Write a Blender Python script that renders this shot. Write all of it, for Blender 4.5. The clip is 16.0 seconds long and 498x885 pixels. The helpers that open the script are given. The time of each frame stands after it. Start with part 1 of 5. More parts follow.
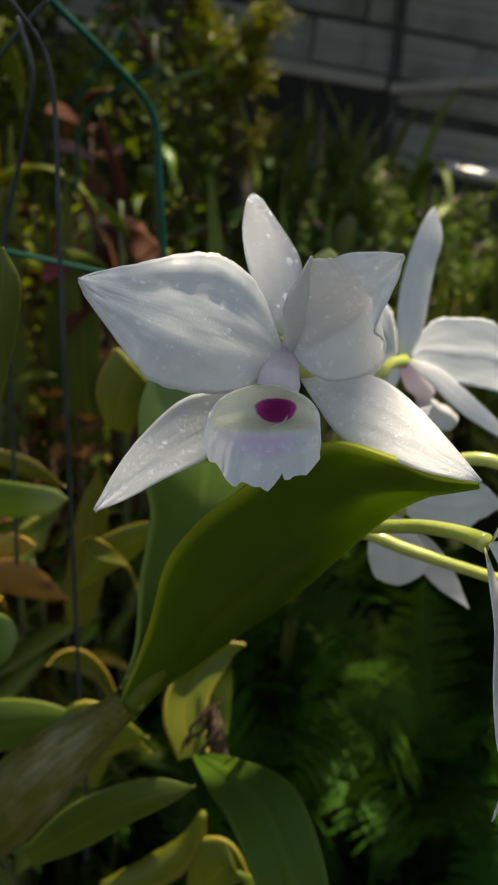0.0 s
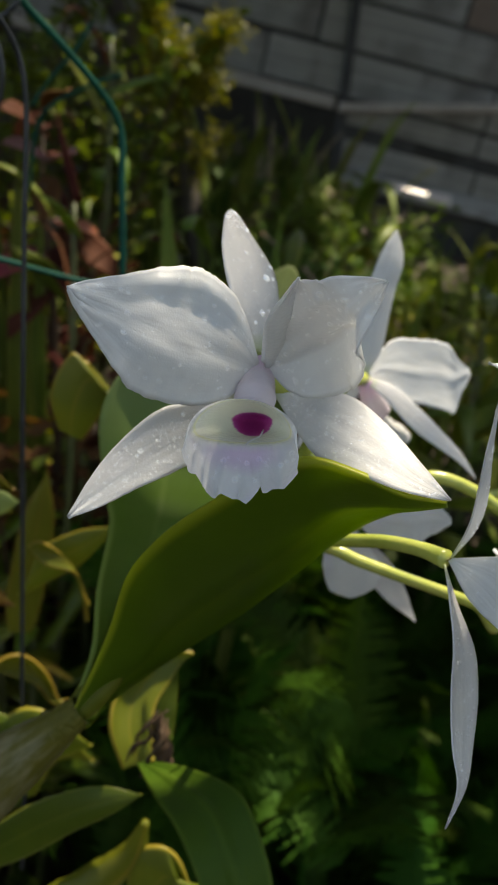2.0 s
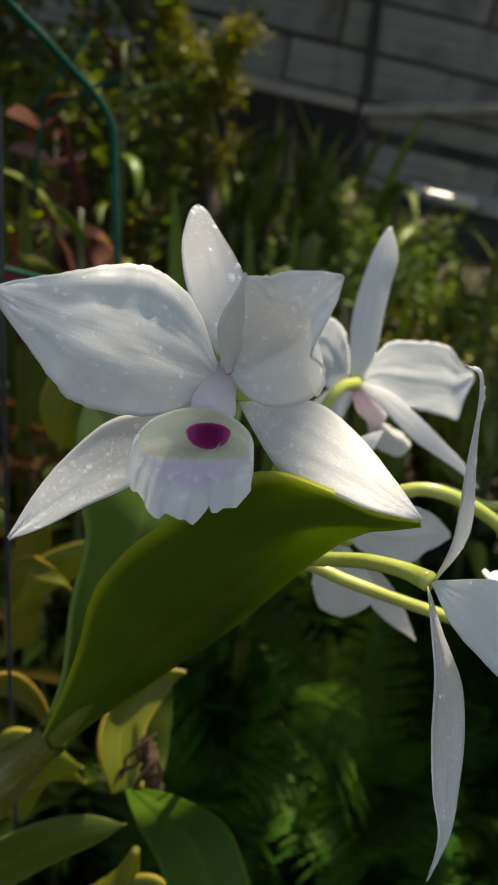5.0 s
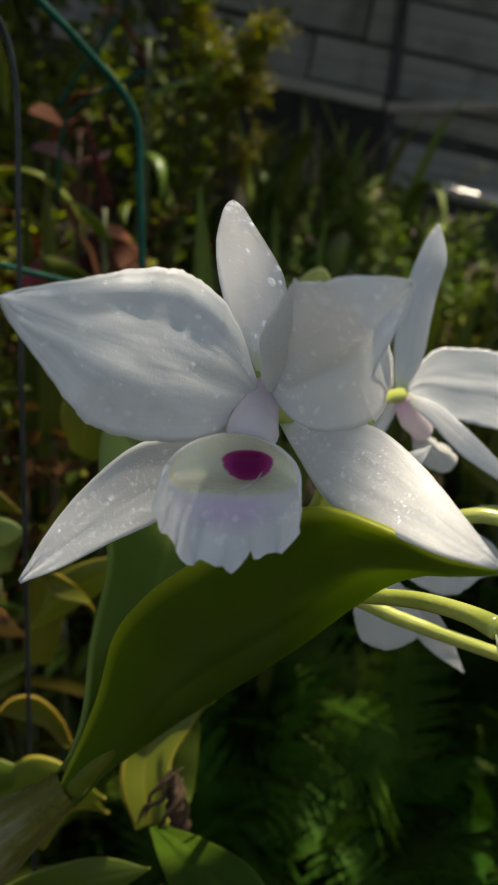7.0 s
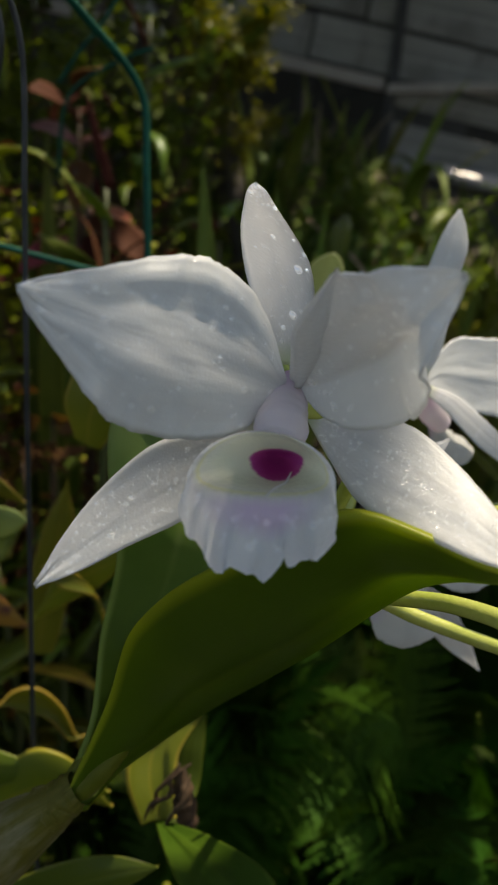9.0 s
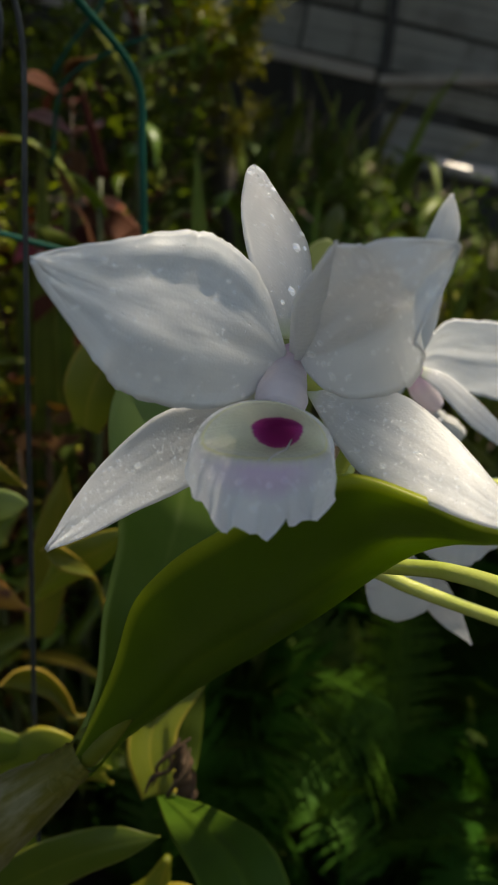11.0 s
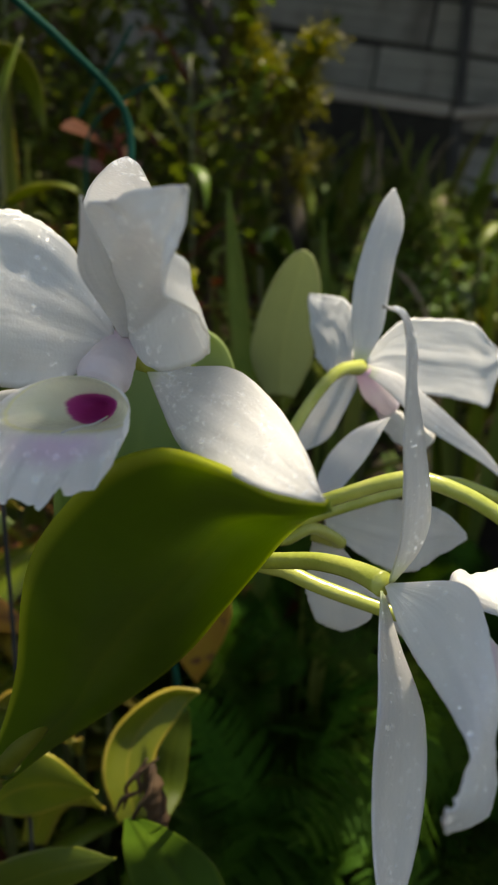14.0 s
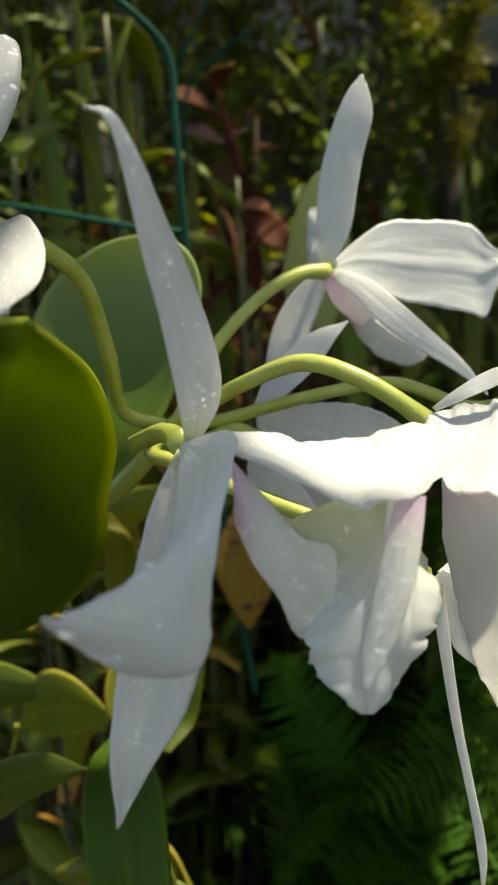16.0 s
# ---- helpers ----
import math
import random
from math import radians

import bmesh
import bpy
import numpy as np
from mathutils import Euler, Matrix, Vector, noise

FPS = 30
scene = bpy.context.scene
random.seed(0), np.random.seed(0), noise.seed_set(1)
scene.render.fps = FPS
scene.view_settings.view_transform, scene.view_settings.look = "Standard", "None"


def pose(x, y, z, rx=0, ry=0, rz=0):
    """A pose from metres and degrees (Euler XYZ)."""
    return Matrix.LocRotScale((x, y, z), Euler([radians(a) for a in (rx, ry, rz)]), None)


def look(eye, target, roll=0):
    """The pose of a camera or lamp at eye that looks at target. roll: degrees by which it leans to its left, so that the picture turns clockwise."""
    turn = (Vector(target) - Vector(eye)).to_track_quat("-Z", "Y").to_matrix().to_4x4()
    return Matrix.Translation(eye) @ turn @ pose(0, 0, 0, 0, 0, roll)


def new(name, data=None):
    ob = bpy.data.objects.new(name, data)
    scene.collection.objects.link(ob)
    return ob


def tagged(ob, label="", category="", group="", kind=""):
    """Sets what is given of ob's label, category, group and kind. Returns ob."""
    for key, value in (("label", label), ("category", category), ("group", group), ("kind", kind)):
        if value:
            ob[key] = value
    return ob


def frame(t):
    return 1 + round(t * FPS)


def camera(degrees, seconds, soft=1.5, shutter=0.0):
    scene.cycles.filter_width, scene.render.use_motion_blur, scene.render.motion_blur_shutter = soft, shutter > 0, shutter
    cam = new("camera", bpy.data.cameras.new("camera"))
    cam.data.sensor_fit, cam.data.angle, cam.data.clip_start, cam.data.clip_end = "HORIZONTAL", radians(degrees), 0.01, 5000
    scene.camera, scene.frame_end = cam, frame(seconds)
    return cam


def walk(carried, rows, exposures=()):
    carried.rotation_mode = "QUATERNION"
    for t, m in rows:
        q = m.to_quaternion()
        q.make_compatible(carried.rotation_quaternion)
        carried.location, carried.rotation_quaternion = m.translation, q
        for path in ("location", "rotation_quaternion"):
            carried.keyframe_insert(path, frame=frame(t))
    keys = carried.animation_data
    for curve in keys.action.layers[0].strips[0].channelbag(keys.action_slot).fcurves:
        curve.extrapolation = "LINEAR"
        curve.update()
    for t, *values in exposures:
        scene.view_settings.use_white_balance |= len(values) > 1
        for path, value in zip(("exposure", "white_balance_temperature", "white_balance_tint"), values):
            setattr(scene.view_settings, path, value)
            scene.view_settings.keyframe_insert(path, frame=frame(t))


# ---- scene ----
cam = camera(34.2, 16.0)
cam.data.dof.use_dof = True
cam.data.dof.focus_distance = 0.205
cam.data.dof.aperture_fstop = 24.0
PATH = [
    (0, (0.063, 0.03, 1.257), (-0.042, 1.921, 0.613), 1.0),
    (0.5, (0.064, 0.025, 1.257), (-0.029, 1.92, 0.623), 1.6),
    (1, (0.061, 0.028, 1.257), (0.023, 1.928, 0.632), 3.0),
    (1.5, (0.056, 0.027, 1.259), (0.071, 1.928, 0.639), 4.2),
    (2, (0.052, 0.026, 1.259), (0.104, 1.928, 0.642), 4.6),
    (2.5, (0.051, 0.024, 1.26), (0.145, 1.926, 0.647), 5.2),
    (3, (0.05, 0.026, 1.259), (0.155, 1.927, 0.648), 5.1),
    (5.5, (0.073, 0.055, 1.255), (0.025, 1.96, 0.646), 3.0),
    (6, (0.065, 0.065, 1.254), (0.002, 1.969, 0.645), 2.8),
    (6.5, (0.065, 0.069, 1.254), (-0.003, 1.972, 0.644), 3.2),
    (7, (0.065, 0.073, 1.254), (-0.009, 1.976, 0.641), 3.1),
    (7.5, (0.06, 0.077, 1.253), (-0.013, 1.977, 0.632), 3.3),
    (8, (0.059, 0.082, 1.253), (-0.012, 1.979, 0.622), 3.5),
    (10.5, (0.055, 0.083, 1.255), (0.01, 1.967, 0.586), 3.6),
    (11, (0.056, 0.074, 1.251), (0.015, 1.959, 0.584), 3.6),
    (11.5, (0.059, 0.067, 1.249), (0.024, 1.955, 0.591), 3.7),
    (12, (0.06, 0.063, 1.244), (0.012, 1.957, 0.604), 3.2),
    (12.5, (0.063, 0.06, 1.243), (0.01, 1.96, 0.62), 3.1),
    (13, (0.076, 0.066, 1.239), (-0.038, 1.972, 0.643), 2.0),
    (13.5, (0.098, 0.073, 1.238), (-0.094, 1.976, 0.653), 0.3),
    (14, (0.116, 0.081, 1.237), (-0.162, 1.976, 0.663), -0.1),
    (14.5, (0.134, 0.09, 1.23), (-0.283, 1.962, 0.664), -2.1),
    (15, (0.157, 0.097, 1.221), (-0.375, 1.939, 0.652), -3.3),
    (15.2, (0.163, 0.1, 1.214), (-0.363, 1.942, 0.64), -3.3),
    (15.5, (0.167, 0.105, 1.209), (-0.445, 1.919, 0.633), -3.3),
    (15.7, (0.176, 0.107, 1.205), (-0.477, 1.906, 0.624), -3.8),
    (16, (0.197, 0.104, 1.202), (-0.511, 1.881, 0.618), -3.5),
]
EXPOSURES = [(0, 0.82, 8000, 8), (3, 0.95, 8000, 8), (5.5, 0.87, 8000, 8), (6, 0.75, 8000, 8), (7, 0.60, 8000, 8), (8, 0.52, 8000, 8), (10.5, 0.48, 8000, 8), (11.5, 0.49, 8000, 8), (12.5, 0.54, 8000, 8), (13.5, 0.92, 8150, 8), (14, 0.88, 8250, 8), (14.5, 0.95, 8300, 7), (15, 1.38, 8600, 4), (15.2, 1.46, 8600, 3), (15.6, 1.46, 8600, 3), (16, 0.99, 8500, 2)]
walk(cam, [(t, look(eye, target, roll)) for t, eye, target, roll in PATH], EXPOSURES)

# ---- light ----
world = bpy.data.worlds.new("sky")
scene.world = world
world.use_nodes = True
wt = world.node_tree
sky = wt.nodes.new("ShaderNodeTexSky")
sky.sky_type, sky.sun_disc = "NISHITA", False
SUN_ELEV, SUN_TURN = radians(66), radians(50)   # above the horizon; clockwise from +y
sky.sun_elevation, sky.sun_rotation = SUN_ELEV, SUN_TURN
wt.links.new(sky.outputs["Color"], wt.nodes["Background"].inputs["Color"])
wt.nodes["Background"].inputs["Strength"].default_value = 0.12
sun_data = bpy.data.lights.new("sun", "SUN")
sun_data.energy, sun_data.angle, sun_data.color = 4.3, radians(0.5), (1.0, 0.965, 0.91)
sun = new("sun", sun_data)
sun_way = Vector((math.sin(SUN_TURN) * math.cos(SUN_ELEV), math.cos(SUN_TURN) * math.cos(SUN_ELEV), math.sin(SUN_ELEV)))
sun.matrix_world = look(sun_way * 20, (0, 0, 0))


# ---- materials ----
class Mat:
    """A node material with a few short ways to wire it."""

    def __init__(self, name, rough=0.5, spec=0.5):
        self.m = bpy.data.materials.new(name)
        self.m.use_nodes = True
        self.t = self.m.node_tree
        self.b = self.t.nodes["Principled BSDF"]
        self.b.inputs["Roughness"].default_value = rough
        self.b.inputs["Specular IOR Level"].default_value = spec

    def n(self, kind, **values):
        node = self.t.nodes.new(kind)
        for key, value in values.items():
            node.inputs[key.replace("_", " ")].default_value = value
        return node

    def l(self, a, b):
        self.t.links.new(a, b)

    def coord(self, scale, kind="Object"):
        c = self.n("ShaderNodeTexCoord")
        mp = self.n("ShaderNodeMapping", Scale=scale)
        self.l(c.outputs[kind], mp.inputs["Vector"])
        return mp.outputs["Vector"]

    def noise(self, scale, detail=4.0, vec=None, rough=0.55):
        nz = self.n("ShaderNodeTexNoise", Scale=scale, Detail=detail, Roughness=rough)
        self.l(vec if vec else self.coord((1, 1, 1)), nz.inputs["Vector"])
        return nz.outputs["Fac"]

    def ramp(self, fac, stops):
        r = self.n("ShaderNodeValToRGB")
        els = r.color_ramp.elements
        while len(els) < len(stops):
            els.new(0.5)
        for e, (p, c) in zip(els, stops):
            e.position, e.color = p, (*c, 1)
        self.l(fac, r.inputs["Fac"])
        return r.outputs["Color"]

    def mix(self, fac, a, b, mode="MIX"):
        m = self.t.nodes.new("ShaderNodeMix")
        m.data_type, m.blend_type = "RGBA", mode
        for sock, v in ((m.inputs[0], fac), (m.inputs[6], a), (m.inputs[7], b)):
            if hasattr(v, "is_linked"):
                self.l(v, sock)
            elif isinstance(v, tuple):
                sock.default_value = (*v, 1)
            else:
                sock.default_value = v
        return m.outputs[2]

    def math(self, op, a, b=0.0):
        m = self.t.nodes.new("ShaderNodeMath")
        m.operation = op
        for sock, v in zip(m.inputs, (a, b)):
            if hasattr(v, "is_linked"):
                self.l(v, sock)
            else:
                sock.default_value = v
        return m.outputs[0]

    def bump(self, height, strength=0.3, distance=0.001):
        bp = self.n("ShaderNodeBump", Strength=strength, Distance=distance)
        self.l(height, bp.inputs["Height"])
        self.l(bp.outputs["Normal"], self.b.inputs["Normal"])
        self.normal = bp.outputs["Normal"]

    def color(self, c):
        self.l(c, self.b.inputs["Base Color"])
        self.c = c

    def translucent(self, amount, tint=(1, 1, 1), skins=2):
        """Lets light through from behind, as thin petals and leaves do."""
        tr = self.n("ShaderNodeBsdfTranslucent")
        half = self.n("ShaderNodeGamma", Gamma=1.0 / skins)      # of two skins each takes its share
        self.l(self.c, half.inputs["Color"])
        self.l(self.mix(1.0, half.outputs["Color"], tint, "MULTIPLY"), tr.inputs["Color"])
        mx = self.n("ShaderNodeMixShader", Fac=amount)
        self.l(self.b.outputs["BSDF"], mx.inputs[1])
        self.l(tr.outputs["BSDF"], mx.inputs[2])
        self.l(mx.outputs["Shader"], self.t.nodes["Material Output"].inputs["Surface"])

    def uv(self):
        c = self.n("ShaderNodeTexCoord")
        s = self.n("ShaderNodeSeparateXYZ")
        self.l(c.outputs["UV"], s.inputs["Vector"])
        return c.outputs["UV"], s.outputs["X"], s.outputs["Y"]


def petal_material(name, white, blush=None, sparkle=700.0, coat=0.25, pucker=1.8, through_skin=0.48):
    """White petal skin: fine lengthwise veins, crystalline cells, a glint of wet."""
    m = Mat(name, 0.42, 0.5)
    uv, u, v = m.uv()
    mp = m.n("ShaderNodeMapping", Scale=(15, 2.2, 1))
    m.l(uv, mp.inputs["Vector"])
    veins = m.noise(1.0, 3.0, mp.outputs["Vector"])
    patch = m.noise(55.0, 3.0)
    c = m.mix(m.math("MULTIPLY", veins, 0.25), white, tuple(w * 0.88 for w in white))
    c = m.mix(m.ramp(patch, [(0.42, (0, 0, 0)), (0.68, (0.8, 0.8, 0.8))]), c, (white[0] * 0.90, white[1] * 0.91, white[2] * 0.92))
    small = m.noise(190.0, 4.0)
    mott = m.ramp(small, [(0.45, (0, 0, 0)), (0.7, (0.7, 0.7, 0.7))])
    c = m.mix(mott, c, (white[0] * 0.92, white[1] * 0.93, white[2] * 0.94))
    wide = m.n("ShaderNodeMapping", Scale=(3.2, 2.2, 1))
    m.l(uv, wide.inputs["Vector"])
    zones = m.ramp(m.noise(1.0, 2.0, wide.outputs["Vector"]), [(0.38, (0, 0, 0)), (0.62, (1, 1, 1))])
    c = m.mix(m.math("MULTIPLY", zones, 0.8), c, (white[0] * 0.88, white[1] * 0.90, white[2] * 0.92))
    if blush:
        near_base = m.ramp(v, [(0.0, (1, 1, 1)), (blush[1], (0, 0, 0))])
        c = m.mix(near_base, c, blush[0])
    m.color(c)
    cells = m.n("ShaderNodeTexVoronoi", Scale=1900.0)
    m.l(m.coord((1, 1, 1)), cells.inputs["Vector"])
    h = m.math("ADD", m.math("MULTIPLY", cells.outputs["Distance"], 0.2), m.math("MULTIPLY", veins, 0.12))
    fold = m.n("ShaderNodeMapping", Scale=(6.5, 3.2, 1))
    m.l(uv, fold.inputs["Vector"])
    puckers = m.math("MULTIPLY", m.noise(1.0, 2.0, fold.outputs["Vector"]), pucker)
    h = m.math("ADD", m.math("ADD", h, puckers), m.math("MULTIPLY", small, 0.3))
    m.bump(m.math("ADD", h, m.math("MULTIPLY", patch, 0.7)), 0.36, 0.0006)
    wet = m.n("ShaderNodeTexVoronoi", Scale=sparkle)
    m.l(m.coord((1, 1, 1)), wet.inputs["Vector"])
    cb = m.n("ShaderNodeBump", Strength=0.9, Distance=0.0005)
    m.l(wet.outputs["Distance"], cb.inputs["Height"])
    m.l(cb.outputs["Normal"], m.b.inputs["Coat Normal"])
    m.b.inputs["Coat Weight"].default_value = coat
    m.b.inputs["Coat Roughness"].default_value = 0.14
    m.translucent(through_skin)
    return m.m


def leaf_material(name, dark, light, edge, rough=0.38, pores=900.0, through_leaf=0.18, spots=None, rib_mix=0.4, spec=0.4, tint=(1.4, 1.5, 0.5), skins=1, spread=0.5, tip_light=None):
    """Leathery leaf: paler midrib and margin, mottled at two scales, faint dents."""
    m = Mat(name, rough, spec)
    uv, u, v = m.uv()
    big = m.noise(22.0, 3.0)
    fine = m.noise(260.0, 3.0)
    c = m.mix(m.ramp(big, [(0.3, (0, 0, 0)), (0.7, (1, 1, 1))]), dark, light)
    c = m.mix(m.math("MULTIPLY", fine, 0.3), c, tuple(0.6 * x for x in dark))
    away = m.math("ABSOLUTE", m.math("SUBTRACT", u, 0.5))
    margin = m.ramp(away, [(0.44, (0, 0, 0)), (0.5, (1, 1, 1))])
    c = m.mix(margin, c, edge)
    rib = m.ramp(away, [(0.0, (1, 1, 1)), (0.045, (0, 0, 0))])
    c = m.mix(m.math("MULTIPLY", rib, rib_mix), c, edge)
    # paler towards the tip: sunlight and sheen put into the leaf's colour
    if tip_light:
        c = m.mix(m.ramp(v, [(0.55, (0, 0, 0)), (0.8, (0.85, 0.85, 0.85))]), c, tip_light)
    if spots:
        sp = m.noise(70.0, 5.0)
        c = m.mix(m.ramp(sp, [(0.58, (0, 0, 0)), (0.68, (1, 1, 1))]), c, spots)
    rnd = m.n("ShaderNodeObjectInfo")
    hsv = m.n("ShaderNodeHueSaturation")
    m.l(m.math("ADD", m.math("MULTIPLY", rnd.outputs["Random"], 0.05), 0.475), hsv.inputs["Hue"])
    m.l(m.math("ADD", m.math("MULTIPLY", rnd.outputs["Random"], spread), 1.0 - spread / 2), hsv.inputs["Value"])
    m.l(c, hsv.inputs["Color"])
    m.color(hsv.outputs["Color"])
    mp = m.n("ShaderNodeMapping", Scale=(40, 2, 1))
    m.l(uv, mp.inputs["Vector"])
    h = m.math("ADD", m.noise(1.0, 2.0, mp.outputs["Vector"]), m.math("MULTIPLY", m.noise(pores, 2.0), 0.4))
    m.bump(h, 0.25, 0.0007)
    m.translucent(through_leaf, tint, skins)
    return m.m


def plain_material(name, a, b, scale, rough=0.6, metal=0.0, bump=0.3, dist=0.001, spec=0.5):
    m = Mat(name, rough, spec)
    f1, f2 = m.noise(scale, 5.0), m.noise(scale * 9, 3.0)
    c = m.mix(m.ramp(f1, [(0.35, (0, 0, 0)), (0.65, (1, 1, 1))]), a, b)
    c = m.mix(m.math("MULTIPLY", f2, 0.3), c, tuple(0.55 * x for x in a))
    m.color(c)
    m.b.inputs["Metallic"].default_value = metal
    m.bump(m.math("ADD", f1, f2), bump, dist)
    return m.m


WHITE = (0.875, 0.88, 0.875)
M_petal = petal_material("petal_white", WHITE, coat=0.4, pucker=3.0)
M_sepal = petal_material("sepal_white", (0.835, 0.825, 0.815), ((0.62, 0.70, 0.42), 0.10), 1100.0, 0.5, 1.2)
M_column = petal_material("column_pink", (0.91, 0.82, 0.87), ((0.70, 0.46, 0.66), 0.5))

M_blush = petal_material("lip_blush", (0.89, 0.87, 0.83), ((0.78, 0.58, 0.74), 0.3), through_skin=0.6)
M_apron = petal_material("lip_apron", WHITE, ((0.70, 0.74, 0.50), 0.5), pucker=5.0, through_skin=0.65)


def lip_material():
    """White lip that turns pale yellow-green inside and magenta deep in the throat; v runs from the throat to the rim."""
    m = Mat("lip_white", 0.42, 0.5)
    uv, u, v = m.uv()
    mp = m.n("ShaderNodeMapping", Scale=(60, 3, 1))
    m.l(uv, mp.inputs["Vector"])
    veins = m.noise(1.0, 3.0, mp.outputs["Vector"])
    soft = m.math("ADD", v, m.math("MULTIPLY", m.math("SUBTRACT", veins, 0.5), 0.05))
    c = m.ramp(soft, [(0.0, (0.30, 0.006, 0.15)), (0.16, (0.36, 0.010, 0.18)), (0.215, (0.42, 0.03, 0.24)),
                      (0.245, (0.72, 0.73, 0.56)), (0.44, (0.80, 0.82, 0.62)), (0.555, (0.84, 0.85, 0.70)), (0.575, (0.88, 0.87, 0.50)), (0.61, (0.88, 0.88, 0.80)),
                      (0.69, (0.88, 0.86, 0.88)), (0.80, (0.91, 0.91, 0.91)), (1.0, (0.92, 0.92, 0.92))])
    c = m.mix(m.math("MULTIPLY", veins, 0.2), c, (0.70, 0.66, 0.70), "MULTIPLY")
    flush = m.math("MULTIPLY", m.ramp(soft, [(0.60, (0, 0, 0)), (0.67, (1, 1, 1)), (0.74, (0.8, 0.8, 0.8)), (0.84, (0, 0, 0))]), m.ramp(u, [(0.60, (0, 0, 0)), (0.72, (0.8, 0.8, 0.8)), (0.80, (0.8, 0.8, 0.8)), (0.90, (0, 0, 0))]))
    c = m.mix(flush, c, (0.74, 0.52, 0.78))
    m.color(c)
    m.bump(m.math("ADD", veins, m.math("MULTIPLY", m.noise(420.0, 3.0), 1.1)), 0.4, 0.0008)
    wet = m.n("ShaderNodeTexVoronoi", Scale=800.0)
    m.l(m.coord((1, 1, 1)), wet.inputs["Vector"])
    cb = m.n("ShaderNodeBump", Strength=0.9, Distance=0.0005)
    m.l(wet.outputs["Distance"], cb.inputs["Height"])
    m.l(cb.outputs["Normal"], m.b.inputs["Coat Normal"])
    m.l(m.ramp(v, [(0.2, (0, 0, 0)), (0.27, (0.6, 0.6, 0.6))]), m.b.inputs["Coat Weight"])
    m.l(m.ramp(v, [(0.2, (0.12, 0.12, 0.12)), (0.27, (0.5, 0.5, 0.5))]), m.b.inputs["Specular IOR Level"])
    m.b.inputs["Coat Roughness"].default_value = 0.15
    m.translucent(0.45)
    return m.m


M_lip = lip_material()
M_pedicel = plain_material("pedicel_green", (0.36, 0.42, 0.07), (0.50, 0.52, 0.14), 60, 0.25, 0, 0.2)
M_leaf = leaf_material("leaf_dark_olive", (0.064, 0.095, 0.002), (0.084, 0.118, 0.003), (0.29, 0.28, 0.015), 0.42, 900.0, 0.44, rib_mix=0.08, tint=(1.05, 1.12, 0.4), skins=2)
M_leaf_pale = leaf_material("leaf_pale_green", (0.10, 0.155, 0.018), (0.135, 0.19, 0.03), (0.20, 0.24, 0.05), 0.4, 900.0, 0.4, spec=0.16, tint=(1.0, 1.03, 0.8), skins=2, tip_light=(0.22, 0.265, 0.105))
M_leaf_young = leaf_material("leaf_young_green", (0.21, 0.275, 0.125), (0.27, 0.33, 0.16), (0.28, 0.33, 0.15), 0.5, 900.0, 0.5, spec=0.25, tint=(0.95, 1.0, 0.95), skins=2)
M_leaf_mid = leaf_material("leaf_mid_green", (0.065, 0.105, 0.008), (0.11, 0.15, 0.012), (0.17, 0.19, 0.025), 0.38, spec=0.3, tint=(1.0, 1.05, 0.6), skins=2)
# darker copy of the green leaf: the shade on two leaves is in this colour
M_leaf_shade = leaf_material("leaf_green_shaded", (0.034, 0.07, 0.005), (0.058, 0.10, 0.008), (0.07, 0.11, 0.01), 0.5, spec=0.15, through_leaf=0.1)
M_leaf_dull = leaf_material("shrub_leaf_green", (0.06, 0.10, 0.014), (0.12, 0.16, 0.025), (0.14, 0.16, 0.03), 0.65, 300, 0.3, spec=0.12)
M_leaf_dull_yellow = leaf_material("shrub_leaf_yellow", (0.17, 0.19, 0.015), (0.26, 0.25, 0.02), (0.3, 0.26, 0.03), 0.65, 300, 0.35, spec=0.12)
M_leaf_yellow = leaf_material("leaf_yellow_green", (0.105, 0.14, 0.008), (0.17, 0.185, 0.013), (0.32, 0.25, 0.03), 0.45, 900.0, 0.3, tint=(1.0, 1.05, 0.6), skins=2)
M_leaf_orange = leaf_material("leaf_orange", (0.34, 0.17, 0.02), (0.42, 0.27, 0.035), (0.40, 0.18, 0.03), 0.5, spots=(0.10, 0.03, 0.03), tint=(1.0, 1.05, 0.6), skins=2)
M_leaf_rust = leaf_material("leaf_rust", (0.19, 0.075, 0.010), (0.26, 0.14, 0.018), (0.25, 0.09, 0.02), 0.5, spots=(0.08, 0.025, 0.02), tint=(1.0, 1.05, 0.6), skins=2)
M_leaf_red = leaf_material("leaf_red_brown", (0.065, 0.022, 0.010), (0.11, 0.042, 0.022), (0.16, 0.06, 0.03), 0.7, spec=0.08)
M_strap = leaf_material("strap_leaf_green", (0.045, 0.085, 0.015), (0.10, 0.15, 0.03), (0.13, 0.17, 0.03), 0.6, 300, 0.25, spec=0.2)
M_strap_light = leaf_material("strap_leaf_light", (0.12, 0.18, 0.03), (0.20, 0.24, 0.05), (0.22, 0.24, 0.05), 0.6, 300, 0.28, spec=0.2)
M_fern = leaf_material("fern_green", (0.020, 0.055, 0.005), (0.046, 0.098, 0.009), (0.04, 0.085, 0.01), 0.6, 300, 0.25, spec=0.08, spread=1.2)
M_moss = leaf_material("bush_yellow_green", (0.13, 0.125, 0.008), (0.20, 0.18, 0.012), (0.25, 0.22, 0.02), 0.5, 300, 0.3, spec=0.2)
M_dry = plain_material("dry_litter", (0.30, 0.20, 0.12), (0.42, 0.32, 0.22), 40, 0.8, 0, 0.4, 0.002)


